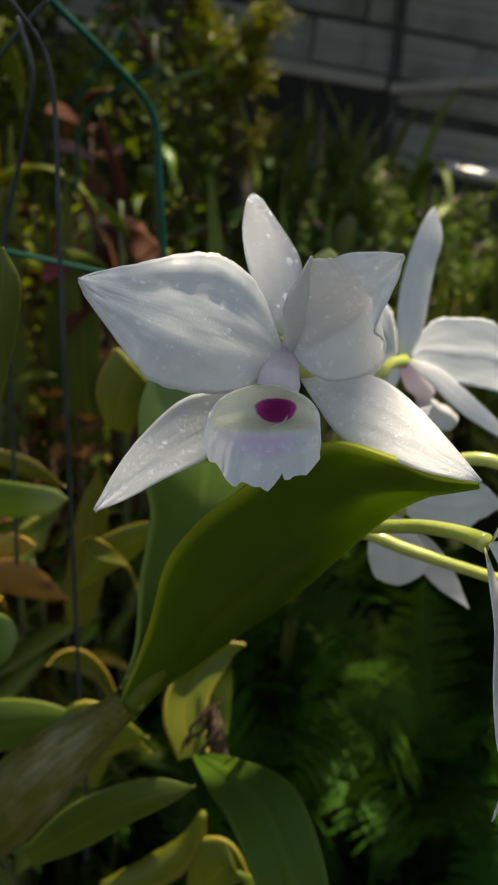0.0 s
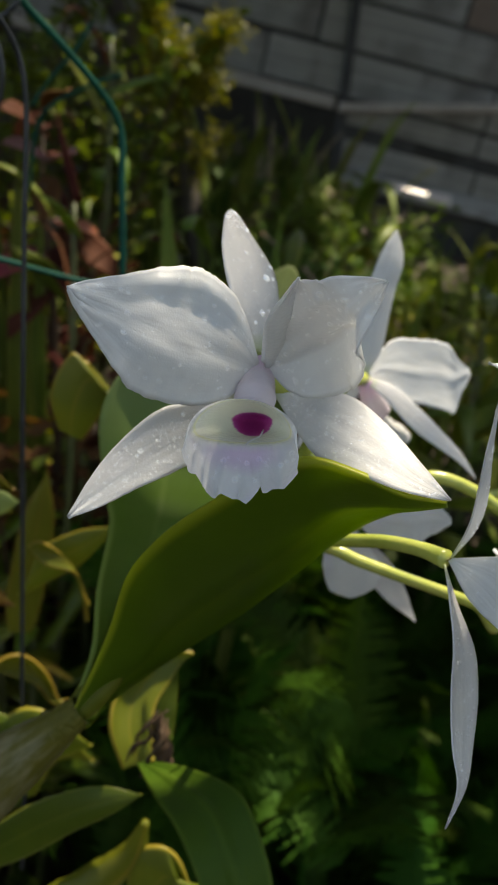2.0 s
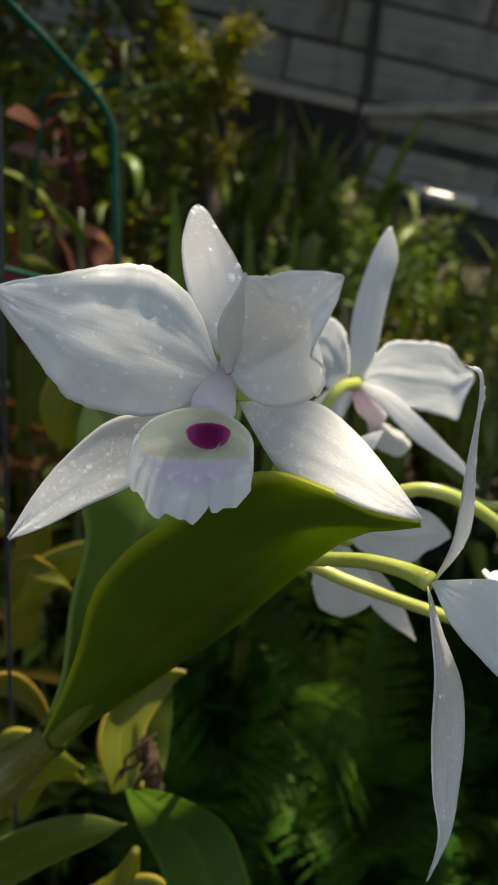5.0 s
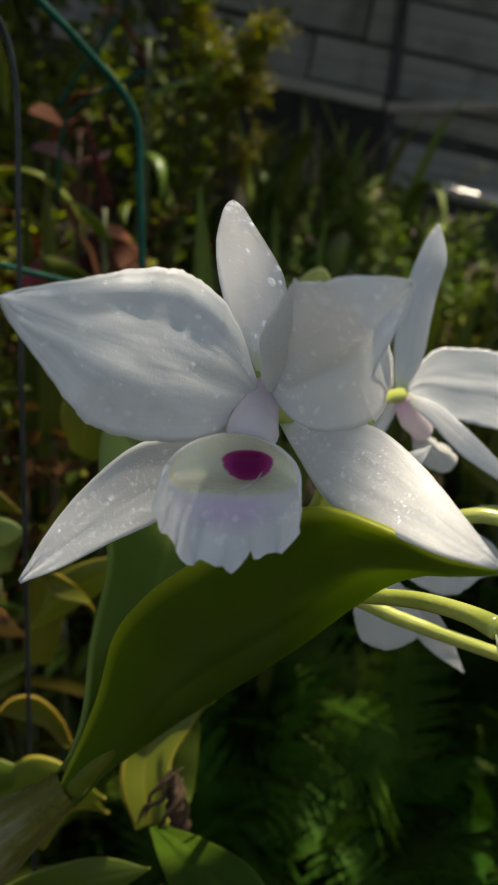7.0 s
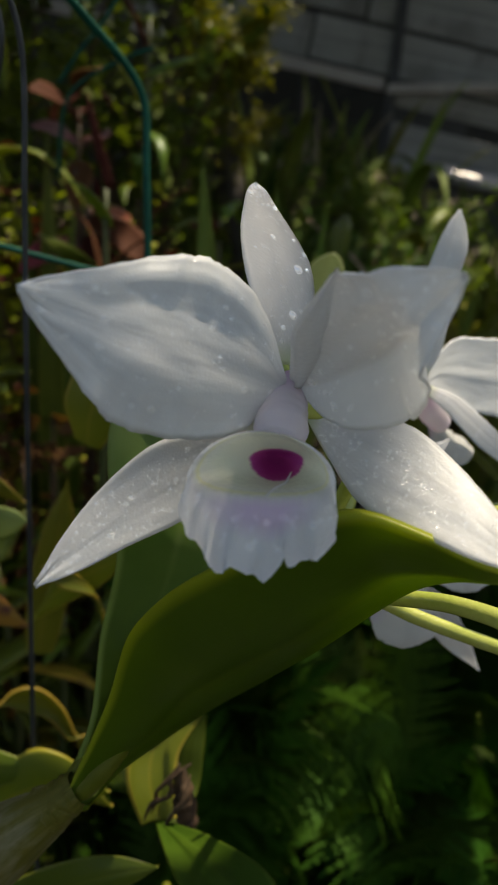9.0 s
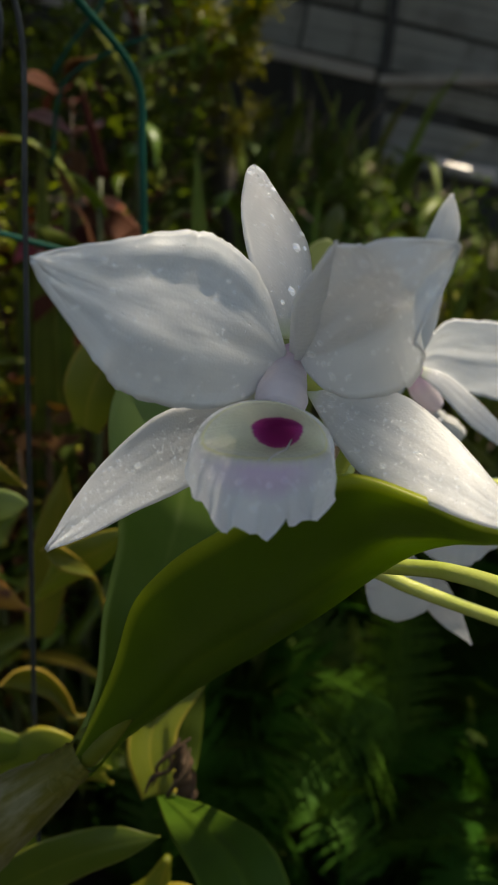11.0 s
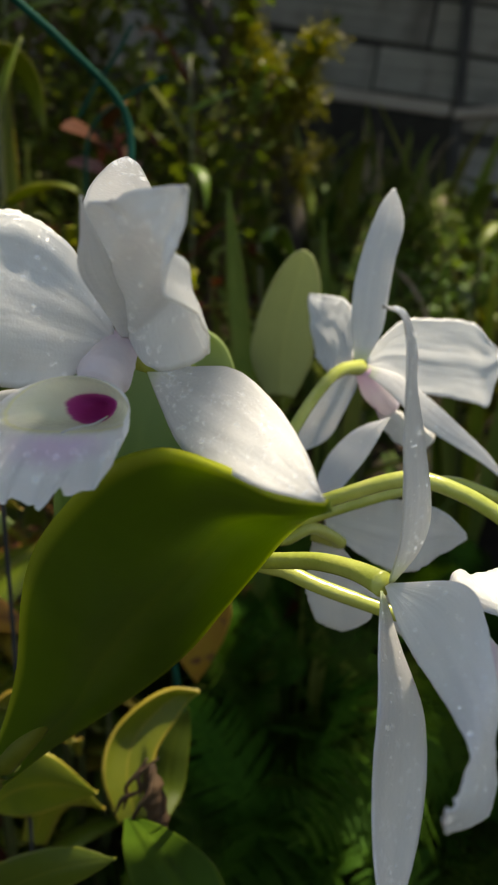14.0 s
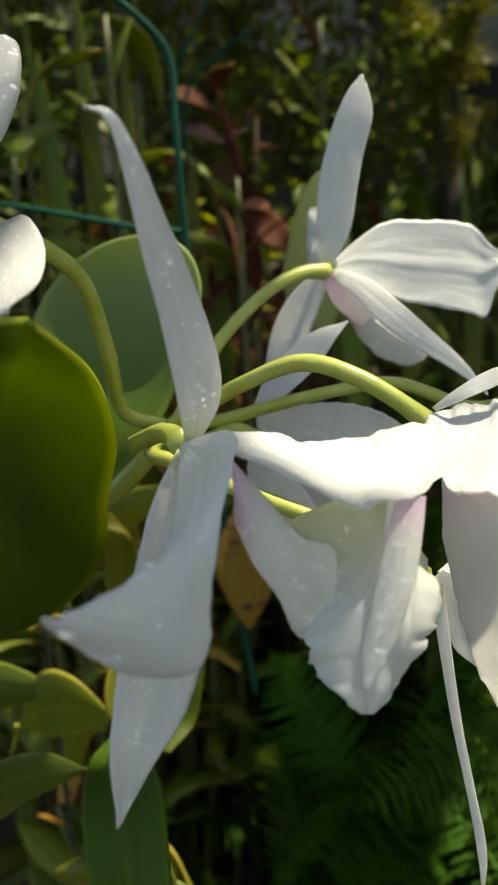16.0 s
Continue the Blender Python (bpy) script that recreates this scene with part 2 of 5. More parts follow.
def sheath_material():
    """Dry papery sheath over a green stem: lengthwise fibres, tan streaks, a dull shine."""
    m = Mat("papery_sheath", 0.5, 0.14)
    uv, u, v = m.uv()
    mp = m.n("ShaderNodeMapping", Scale=(22, 1.6, 1))
    m.l(uv, mp.inputs["Vector"])
    fib = m.noise(1.0, 4.0, mp.outputs["Vector"])
    big = m.noise(45.0, 3.0)
    c = m.mix(m.ramp(fib, [(0.35, (0, 0, 0)), (0.7, (1, 1, 1))]), (0.075, 0.074, 0.009), (0.125, 0.108, 0.022))
    c = m.mix(m.ramp(big, [(0.55, (0, 0, 0)), (0.72, (0.85, 0.85, 0.85))]), c, (0.16, 0.125, 0.04))
    smear = m.n("ShaderNodeMapping", Scale=(7, 5, 1))
    m.l(uv, smear.inputs["Vector"])
    film = m.math("MULTIPLY", m.ramp(m.noise(1.0, 4.0, smear.outputs["Vector"]), [(0.46, (0, 0, 0)), (0.62, (1, 1, 1))]), m.ramp(v, [(0.03, (0, 0, 0)), (0.1, (1, 1, 1)), (0.22, (0.7, 0.7, 0.7)), (0.36, (0, 0, 0))]))
    c = m.mix(m.math("MULTIPLY", film, m.math("ADD", m.math("MULTIPLY", fib, 0.6), 0.3)), c, (0.28, 0.25, 0.17))
    m.color(c)
    m.bump(m.math("ADD", fib, m.math("MULTIPLY", big, 0.6)), 0.3, 0.001)
    return m.m


M_sheath = sheath_material()
M_petiole = plain_material("petiole_olive", (0.072, 0.086, 0.005), (0.105, 0.112, 0.012), 70, 0.5, 0, 0.2, spec=0.15)
M_brown = plain_material("dead_root", (0.03, 0.013, 0.004), (0.085, 0.045, 0.016), 120, 0.7, 0, 0.5)
M_wire_green = plain_material("green_coated_wire", (0.001, 0.05, 0.033), (0.002, 0.075, 0.05), 80, 0.6, 0, 0.1, spec=0.15)
M_wire_gray = plain_material("galvanised_wire", (0.022, 0.028, 0.032), (0.045, 0.052, 0.058), 90, 0.45, 0.4, 0.2)
M_soil = plain_material("soil", (0.03, 0.022, 0.014), (0.07, 0.05, 0.032), 6, 0.95, 0, 0.8, 0.02)
M_bark = plain_material("bark", (0.035, 0.028, 0.02), (0.08, 0.065, 0.05), 14, 0.9, 0, 0.8, 0.01)


def board_material():
    """Weathered board: lengthwise grain, pale and dark streaks, rain stains, some boards gone brown."""
    m = Mat("weathered_board", 0.75, 0.3)
    grain = m.noise(1.0, 5.0, m.coord((1.6, 40, 40)))
    stain = m.noise(3.2, 4.0, m.coord((1, 1, 0.5)))
    c = m.mix(m.ramp(grain, [(0.3, (0, 0, 0)), (0.7, (1, 1, 1))]), (0.20, 0.215, 0.21), (0.37, 0.38, 0.37))
    c = m.mix(m.ramp(stain, [(0.48, (0, 0, 0)), (0.66, (0.8, 0.8, 0.8))]), c, (0.13, 0.125, 0.12))
    rnd = m.n("ShaderNodeObjectInfo")
    brown = m.ramp(rnd.outputs["Random"], [(0.80, (0, 0, 0)), (0.84, (0.75, 0.75, 0.75))])
    m.color(m.mix(brown, c, (0.17, 0.115, 0.085)))
    m.bump(m.math("ADD", grain, stain), 0.4, 0.004)
    return m.m


M_board = board_material()
M_rail = plain_material("pale_rail", (0.36, 0.34, 0.32), (0.48, 0.46, 0.43), 6, 0.7, 0, 0.3, 0.003)
M_post = plain_material("dark_post", (0.03, 0.035, 0.04), (0.06, 0.065, 0.07), 8, 0.6, 0.2, 0.2, 0.003)
# pale metal, made bright for the patch of sun on the back wall
M_sheet = plain_material("patch_metal", (0.62, 0.58, 0.55), (0.78, 0.74, 0.70), 4, 0.4, 0.35, 0.15, 0.003)


def drop_material(name="water", edge=0.82, shine=0.13):
    """Clear water: see-through, duller towards its edge, with a sharp gloss that grows towards grazing."""
    m = Mat(name, 0.02, 0.5)
    fr = m.n("ShaderNodeFresnel", IOR=1.33)
    gl = m.n("ShaderNodeBsdfGlossy", Roughness=0.04)
    tr = m.n("ShaderNodeBsdfTransparent")
    both = m.n("ShaderNodeAddShader")
    m.l(m.ramp(fr.outputs["Fac"], [(0.02, (0.99, 0.99, 0.99)), (0.2, (edge, edge, edge))]), tr.inputs["Color"])
    m.l(m.ramp(fr.outputs["Fac"], [(0.0, (shine,) * 3), (0.5, (2.2 * shine,) * 3)]), gl.inputs["Color"])
    m.l(tr.outputs["BSDF"], both.inputs[0])
    m.l(gl.outputs["BSDF"], both.inputs[1])
    m.l(both.outputs["Shader"], m.t.nodes["Material Output"].inputs["Surface"])
    return m.m


M_water = drop_material()
M_gleam = drop_material("wet_gleam", 0.88, 0.4)
M_mist = drop_material("fine_mist", 0.9, 0.14)


# ---- building blocks ----
def thing(name, at, label, category, group="", kind=""):
    ob = new(name)
    ob.empty_display_size = 0.01
    ob.matrix_world = pose(*at)
    return tagged(ob, label, category, group, kind)


def part(name, mesh, material, parent=None, label="", kind="", world=False):
    """A mesh as one object under its thing; world: its points are in world places already."""
    ob = new(name, mesh)
    if material and not mesh.materials:
        mesh.materials.append(material)
    if parent:
        ob.parent = parent
        if world:
            ob.matrix_parent_inverse = Matrix.Translation(parent.matrix_world.translation).inverted()
    return tagged(ob, label, kind=kind)


def mesh_of(name, verts, faces, uvs=None):
    me = bpy.data.meshes.new(name)
    me.from_pydata([tuple(map(float, v)) for v in verts], [], faces)
    if uvs is not None:
        lay = me.uv_layers.new(name="UVMap")
        flat = [0.0] * (2 * len(me.loops))
        for i, lo in enumerate(me.loops):
            flat[2 * i], flat[2 * i + 1] = uvs[lo.vertex_index]
        lay.data.foreach_set("uv", flat)
    me.shade_smooth()
    me.update()
    return me


def spline(rows, n):
    """n points on a smooth curve through the rows (Catmull-Rom, spaced by length)."""
    p = np.array(rows, float)
    step = np.maximum(np.linalg.norm(np.diff(p[:, :3], axis=0), axis=1), 1e-6) ** 0.5
    k = np.r_[0, np.cumsum(step)]
    x = np.linspace(0, k[-1], n)
    out = np.empty((n, p.shape[1]))
    tang = np.empty_like(p)
    tang[0], tang[-1] = (p[1] - p[0]) / (k[1] - k[0]), (p[-1] - p[-2]) / (k[-1] - k[-2])
    for i in range(1, len(p) - 1):
        a, b = (p[i] - p[i - 1]) / (k[i] - k[i - 1]), (p[i + 1] - p[i]) / (k[i + 1] - k[i])
        wa, wb = k[i + 1] - k[i], k[i] - k[i - 1]
        tang[i] = (a * wa + b * wb) / (wa + wb)
    for j, v in enumerate(x):
        i = min(max(int(np.searchsorted(k, v, side="right")) - 1, 0), len(p) - 2)
        h = k[i + 1] - k[i]
        s = (v - k[i]) / h
        out[j] = ((2 * s**3 - 3 * s**2 + 1) * p[i] + (s**3 - 2 * s**2 + s) * h * tang[i]
                  + (-2 * s**3 + 3 * s**2) * p[i + 1] + (s**3 - s**2) * h * tang[i + 1])
    return out


class Blade:
    """A petal or leaf: rows of midrib place and half-width vector, in millimetres from its thing's foot.
    cup lifts the margins, wave frills them, keel presses a groove along the midrib;
    pleats: (across, depth, width) of lengthwise folds; crumple: uneven dents."""

    def __init__(self, rows, cup=0.15, wave=0.0, waves=5.0, keel=0.0, thick=0.0004, n=40, m=16, seed=1, nick=0.0, scale=0.001, pleats=(), crumple=0.0):
        rnd = random.Random(seed)
        c = spline(rows, n) * scale
        mid, side = c[:, :3], c[:, 3:]
        tan = np.gradient(mid, axis=0)
        tan /= np.linalg.norm(tan, axis=1)[:, None] + 1e-12
        nor = np.cross(side, tan)
        ln = np.linalg.norm(nor, axis=1)
        for i in range(n):
            if ln[i] < 1e-7:
                j = i - 1 if i else next(q for q in range(n) if ln[q] > 1e-7)
                nor[i], ln[i] = nor[j], ln[j]
        nor /= ln[:, None]
        half = np.linalg.norm(side, axis=1)
        wide = half.max()
        ph = [rnd.uniform(0, 6.28) for _ in range(6)]
        top, uvs, nrm = [], [], []
        for i in range(n):
            s = i / (n - 1)
            for j in range(m + 1):
                u = -1 + 2 * j / m
                sgn = 0 if u < 0 else 3
                env = abs(u) ** 2.5 * min(1, s * 3) * min(1, half[i] / wide * 1.6)
                w = math.sin(waves * 6.28 * s + ph[sgn]) + 0.6 * math.sin(waves * 12.1 * s + ph[sgn + 1]) + 0.35 * math.sin(waves * 23 * s + ph[sgn + 2])
                lift = cup * half[i] * (u * u - 1) + wave * wide * env * w - keel * half[i] * math.exp(-(u / 0.16) ** 2)
                for pu, pd, pw in pleats:
                    lift += pd * half[i] * math.exp(-((u - pu) / pw) ** 2) * math.sin(math.pi * min(1, s * 1.1)) ** 0.7
                if crumple:
                    lift += crumple * wide * min(1, s * 3) * (noise.noise((u * 1.6 + seed * 5.1, s * 3.2, 0.7)) + 0.5 * noise.noise((u * 4.2, s * 8.0 + seed, 2.9)))
                edge = 1 + nick * env * (math.sin(waves * 17 * s + ph[sgn]) + 0.7 * math.sin(waves * 41 * s + ph[sgn + 1]))
                top.append(mid[i] + side[i] * u * edge + nor[i] * lift)
                uvs.append((0.5 + u / 2, s))
        top = np.array(top)
        self.n, self.m, self.top, self.uv0 = n, m, top, uvs
        # skin normals for the thickness
        g = top.reshape(n, m + 1, 3)
        du, ds = np.gradient(g, axis=1), np.gradient(g, axis=0)
        nn = np.cross(du, ds).reshape(-1, 3)
        l2 = np.linalg.norm(nn, axis=1)
        nn[l2 < 1e-14] = np.repeat(nor, m + 1, axis=0)[l2 < 1e-14]
        nn /= np.linalg.norm(nn, axis=1)[:, None] + 1e-15
        self.nn = nn
        under = top - nn * thick
        self.verts = np.r_[top + nn * thick * 0.2, under]
        self.uvs = uvs + uvs
        f, k = [], n * (m + 1)
        for i in range(n - 1):
            for j in range(m):
                a, b = i * (m + 1) + j, (i + 1) * (m + 1) + j
                f.append((a, a + 1, b + 1, b))
                f.append((k + a, k + b, k + b + 1, k + a + 1))
            for j, flip in ((0, False), (m, True)):
                a, b = i * (m + 1) + j, (i + 1) * (m + 1) + j
                f.append((a, k + a, k + b, b) if flip else (a, b, k + b, k + a))
        for i in (0, n - 1):
            for j in range(m):
                a = i * (m + 1) + j
                f.append((a, k + a, k + a + 1, a + 1) if i == 0 else (a, a + 1, k + a + 1, k + a))
        self.faces = f

    def mesh(self, name):
        return mesh_of(name, self.verts, self.faces, self.uvs)


def drops_mesh(name, blades, count, sizes, seed, face=1):
    """Domed water drops lying on the skin of some blades, on one face."""
    rnd = random.Random(seed)
    V, Fc = [], []
    for b in blades:
        for _ in range(count):
            i, j = rnd.randint(3, b.n - 4), rnd.randint(2, b.m - 2)
            q = i * (b.m + 1) + j
            a, c = rnd.random(), rnd.random()
            p = b.top[q] * (1 - a) + b.top[q + b.m + 1] * a
            p = p * (1 - c) + (b.top[q + 1] * (1 - a) + b.top[q + b.m + 2] * a) * c
            side = (-1 if b.nn[q][1] > 0 else 1) if face == "front" else face or rnd.choice((-1, 1))
            nv = b.nn[q] * side
            p = p + nv * (0.0003 if nv @ b.nn[q] < 0 else 0)
            r = sizes[0] + (sizes[1] - sizes[0]) * rnd.random() ** 3
            t1 = np.cross(nv, (0.3, 0.5, 0.81)); t1 /= np.linalg.norm(t1)
            t2 = np.cross(nv, t1)
            k = len(V)
            st = rnd.uniform(0.8, 1.3)
            for lev, (rr, hh) in enumerate(((1.0, -0.1), (0.9, 0.3), (0.55, 0.6))):
                for s in range(8):
                    an = s * 0.7854
                    V.append(p + r * (rr * math.cos(an) * st * t1 + rr * math.sin(an) * t2 + hh * nv))
            V.append(p + r * 0.72 * nv)
            for lev in (0, 8):
                for s in range(8):
                    e = (s + 1) % 8
                    Fc.append((k + lev + s, k + lev + e, k + lev + 8 + e, k + lev + 8 + s))
            for s in range(8):
                Fc.append((k + 16 + s, k + 16 + (s + 1) % 8, k + 24))
    return mesh_of(name, V, Fc)


def tube_mesh(name, pts, radii, n=40, around=12, lump=0.0, seed=3, cap=True):
    """A round stem through the points (metres), with its own radius at each."""
    rows = [(*p, r) for p, r in zip(pts, radii if isinstance(radii, (list, tuple)) else [radii] * len(pts))]
    c = spline(rows, n)
    mid, rad = c[:, :3], c[:, 3]
    tan = np.gradient(mid, axis=0)
    tan /= np.linalg.norm(tan, axis=1)[:, None] + 1e-12
    ref = np.array((0.31, 0.2, 0.93)) if abs(tan[0][2]) < 0.9 else np.array((0.93, 0.2, 0.31))
    V, uvs = [], []
    a = np.cross(tan[0], ref)
    for i in range(n):
        a = a - tan[i] * (a @ tan[i])
        a /= np.linalg.norm(a)
        b = np.cross(tan[i], a)
        for j in range(around):
            an = 2 * math.pi * j / around
            r = rad[i] * (1 + lump * noise.noise((i * 0.5 + seed * 7, math.cos(an) * 1.2, math.sin(an) * 1.2)))
            V.append(mid[i] + r * (math.cos(an) * a + math.sin(an) * b))
            uvs.append((j / around, i / (n - 1)))
    Fc = []
    for i in range(n - 1):
        for j in range(around):
            e = (j + 1) % around
            Fc.append((i * around + j, i * around + e, (i + 1) * around + e, (i + 1) * around + j))
    if cap:
        Fc.append(tuple(range(around - 1, -1, -1)))
        Fc.append(tuple((n - 1) * around + j for j in range(around)))
    return mesh_of(name, V, Fc, uvs)


def box_mesh(name, size, bevel=0.004):
    bm = bmesh.new()
    bmesh.ops.create_cube(bm, size=1.0)
    bmesh.ops.scale(bm, vec=size, verts=bm.verts)
    if bevel:
        bmesh.ops.bevel(bm, geom=bm.edges[:], offset=bevel, segments=2, affect="EDGES", profile=0.6)
    me = bpy.data.meshes.new(name)
    bm.to_mesh(me)
    bm.free()
    return me


def lip_mesh(name, size=1.0, seed=1, n=96):
    """A trumpet lip, looking along +z with +y up (metres): a deep throat, a bowl whose upper rim rolls back over the
    column, and a frilled apron that falls forward below."""
    rnd = random.Random(seed)
    ph = [rnd.uniform(0, 6.28) for _ in range(4)]
    rings = 26
    V, uvs = [], []
    for q in range(rings):
        s = q / (rings - 1)
        for j in range(n):
            th = 2 * math.pi * j / n
            cx, sy = math.cos(th), math.sin(th)
            low = 0.5 - 0.5 * math.tanh(3.2 * (sy + 0.10))          # 1 below, 0 above
            keys = np.array([
                # s, x half, up, down, depth side, depth up, depth down
                (0.0, 1.6, 0.5, 1.2, -7, -7, -6),
                (0.12, 3.9, 1.6, 3.3, -5, -5, -4),
                (0.22, 5.4, 1.9, 4.6, -1, -1.5, 0),
                (0.40, 9.6, 4.5, 5.3, 3, 1, 5),
                (0.58, 13.2, 5.4, 6.6, 6, 3, 10),
                (0.64, 13.8, 5.5, 8.0, 8.2, 2, 13),
                (0.70, 14.0, 5.6, 10.8, 8.8, 1, 13.6),
                (0.80, 14.4 + 1.0 * low, 5.8, 14.0, 10 + 2 * low, 0, 16),
                (1.0, 13.4 + 2.6 * low, 5.4, 21.5, 8 + 11 * low, -8, 21)])
            x, up, dn, ds_, du_, dd = (np.interp(s, keys[:, 0], keys[:, c]) for c in range(1, 7))
            w = abs(sy) ** 1.4
            depth = ds_ * (1 - w) + (du_ if sy > 0 else dd) * w
            yy = (up if sy > 0 else dn) * sy
            # the apron's sides hang with it
            yy -= np.interp(s, (0, 0.22, 0.58, 1), (0, 0, 3.4, 3.4 + 3 * low)) * (1 - w)
            xx = x * cx * (1 - 0.12 * max(0, s - 0.6) * low) - np.interp(s, (0, 0.22, 0.58, 1), (0, 0, 3.2, 3.2 + 0.8 * low))
            fr = max(0, s - 0.62) / 0.38 * low
            xx += fr * 1.1 * math.sin(5 * th + ph[0]) * cx + fr * fr * 0.6 * math.sin(17 * th + ph[1])
            yy += fr * 0.9 * math.sin(9 * th + ph[2]) * abs(sy) + fr * fr * 0.5 * math.sin(19 * th + ph[3])
            depth += fr * 1.3 * math.sin(7 * th + ph[1]) + fr * 0.35 * math.sin(16 * th + ph[2]) + fr * fr * 0.4 * math.sin(31 * th + ph[0])
            crimp = noise.noise((cx * 3.1 + 5, sy * 3.1, s * 3.0)) + 0.6 * noise.noise((cx * 7.5, sy * 7.5 + 3, s * 6.0))
            depth += fr * 2.2 * crimp
            yy += fr * 1.1 * noise.noise((cx * 9 + 2, sy * 9, 4.0 + s))
            if low > 0.4 and s > 0.8:
                yy += 3.2 * (s - 0.8) / 0.2 * math.exp(-((th - 5.0) / 0.12) ** 2)
            V.append((xx * 0.001 * size, yy * 0.001 * size, depth * 0.001 * size))
            uvs.append((j / n, s))
    Fc = []
    for q in range(rings - 1):
        for j in range(n):
            e = (j + 1) % n
            Fc.append((q * n + j, q * n + e, (q + 1) * n + e, (q + 1) * n + j))
    Fc.append(tuple(range(n - 1, -1, -1)))
    return mesh_of(name, V, Fc, uvs), np.array(V).reshape(rings, n, 3)


class Skin:
    """A stretch of a lip's grid on which drops can lie."""

    def __init__(self, grid):
        self.n, self.m = grid.shape[0], grid.shape[1] - 1
        self.top = grid.reshape(-1, 3)
        nn = np.cross(np.gradient(grid, axis=1), np.gradient(grid, axis=0)).reshape(-1, 3)
        nn /= np.linalg.norm(nn, axis=1)[:, None] + 1e-12
        self.nn = nn * np.where(nn[:, 2:] < 0, -1, 1)


def facing(at, ahead, up):
    """The pose of a lip: +z along ahead, +y towards up."""
    z = Vector(ahead).normalized()
    x = Vector(up).cross(z).normalized()
    y = z.cross(x)
    return Matrix.Translation(at) @ Matrix((x, y, z)).transposed().to_4x4()


def orchid_flower(at, label, blades, pedicel, radii, lip=None, drops=0, face=1):
    """blades: (name, rows, settings, material); lip: place from the foot, way it looks, up, size."""
    f = thing("orchid_flower", at, label, "flower", "white orchid flowers on one plant")
    made = []
    for i, (kind, rows, kw, mat) in enumerate(blades):
        b = Blade(rows, seed=i + 3, **kw)
        part(kind, b.mesh(kind), mat, f)
        made.append(b)
    part("pedicel", tube_mesh("pedicel", [tuple(np.subtract(p, at)) for p in pedicel], [1.28 * r for r in radii]), M_pedicel, f, "pale yellow-green stalk")
    if lip:
        place, ahead, up, size = lip
        lm, grid = lip_mesh("lip", size, 5)
        lp = part("lip", lm, M_lip, f, "frilled white lip with a magenta throat")
        lp.matrix_local = facing(place, ahead, up)
        part("dew", drops_mesh("dew", [Skin(grid[14:26, 50:94])], 34, (0.0004, 0.0010), 4), M_water, lp, "clear water drops", "stuff")
        fil = [Vector(grid[q][j]) + Vector((0, 0, 0.0006)) for q, j in ((4, 84), (8, 77), (12, 74), (15, 73))]
        part("filament", tube_mesh("filament", [tuple(p) for p in fil], [0.0002, 0.0003, 0.0003, 0.0002], 16, 6), M_sepal, lp, "thin pale line out of the throat")
    if drops:
        part("dew", drops_mesh("dew", made, drops, (0.0003, 0.0009), 11, face), M_water, f, "clear water drops", "stuff")
    return f, made


# ---- the orchid ----
PETAL = dict(crumple=0.04, cup=0.12, wave=0.03, waves=4, keel=-0.03, nick=0.012, n=56, m=24)
SEPAL = dict(crumple=0.035, cup=-0.10, wave=0.0, keel=0.02, nick=0.004, n=44, m=16)

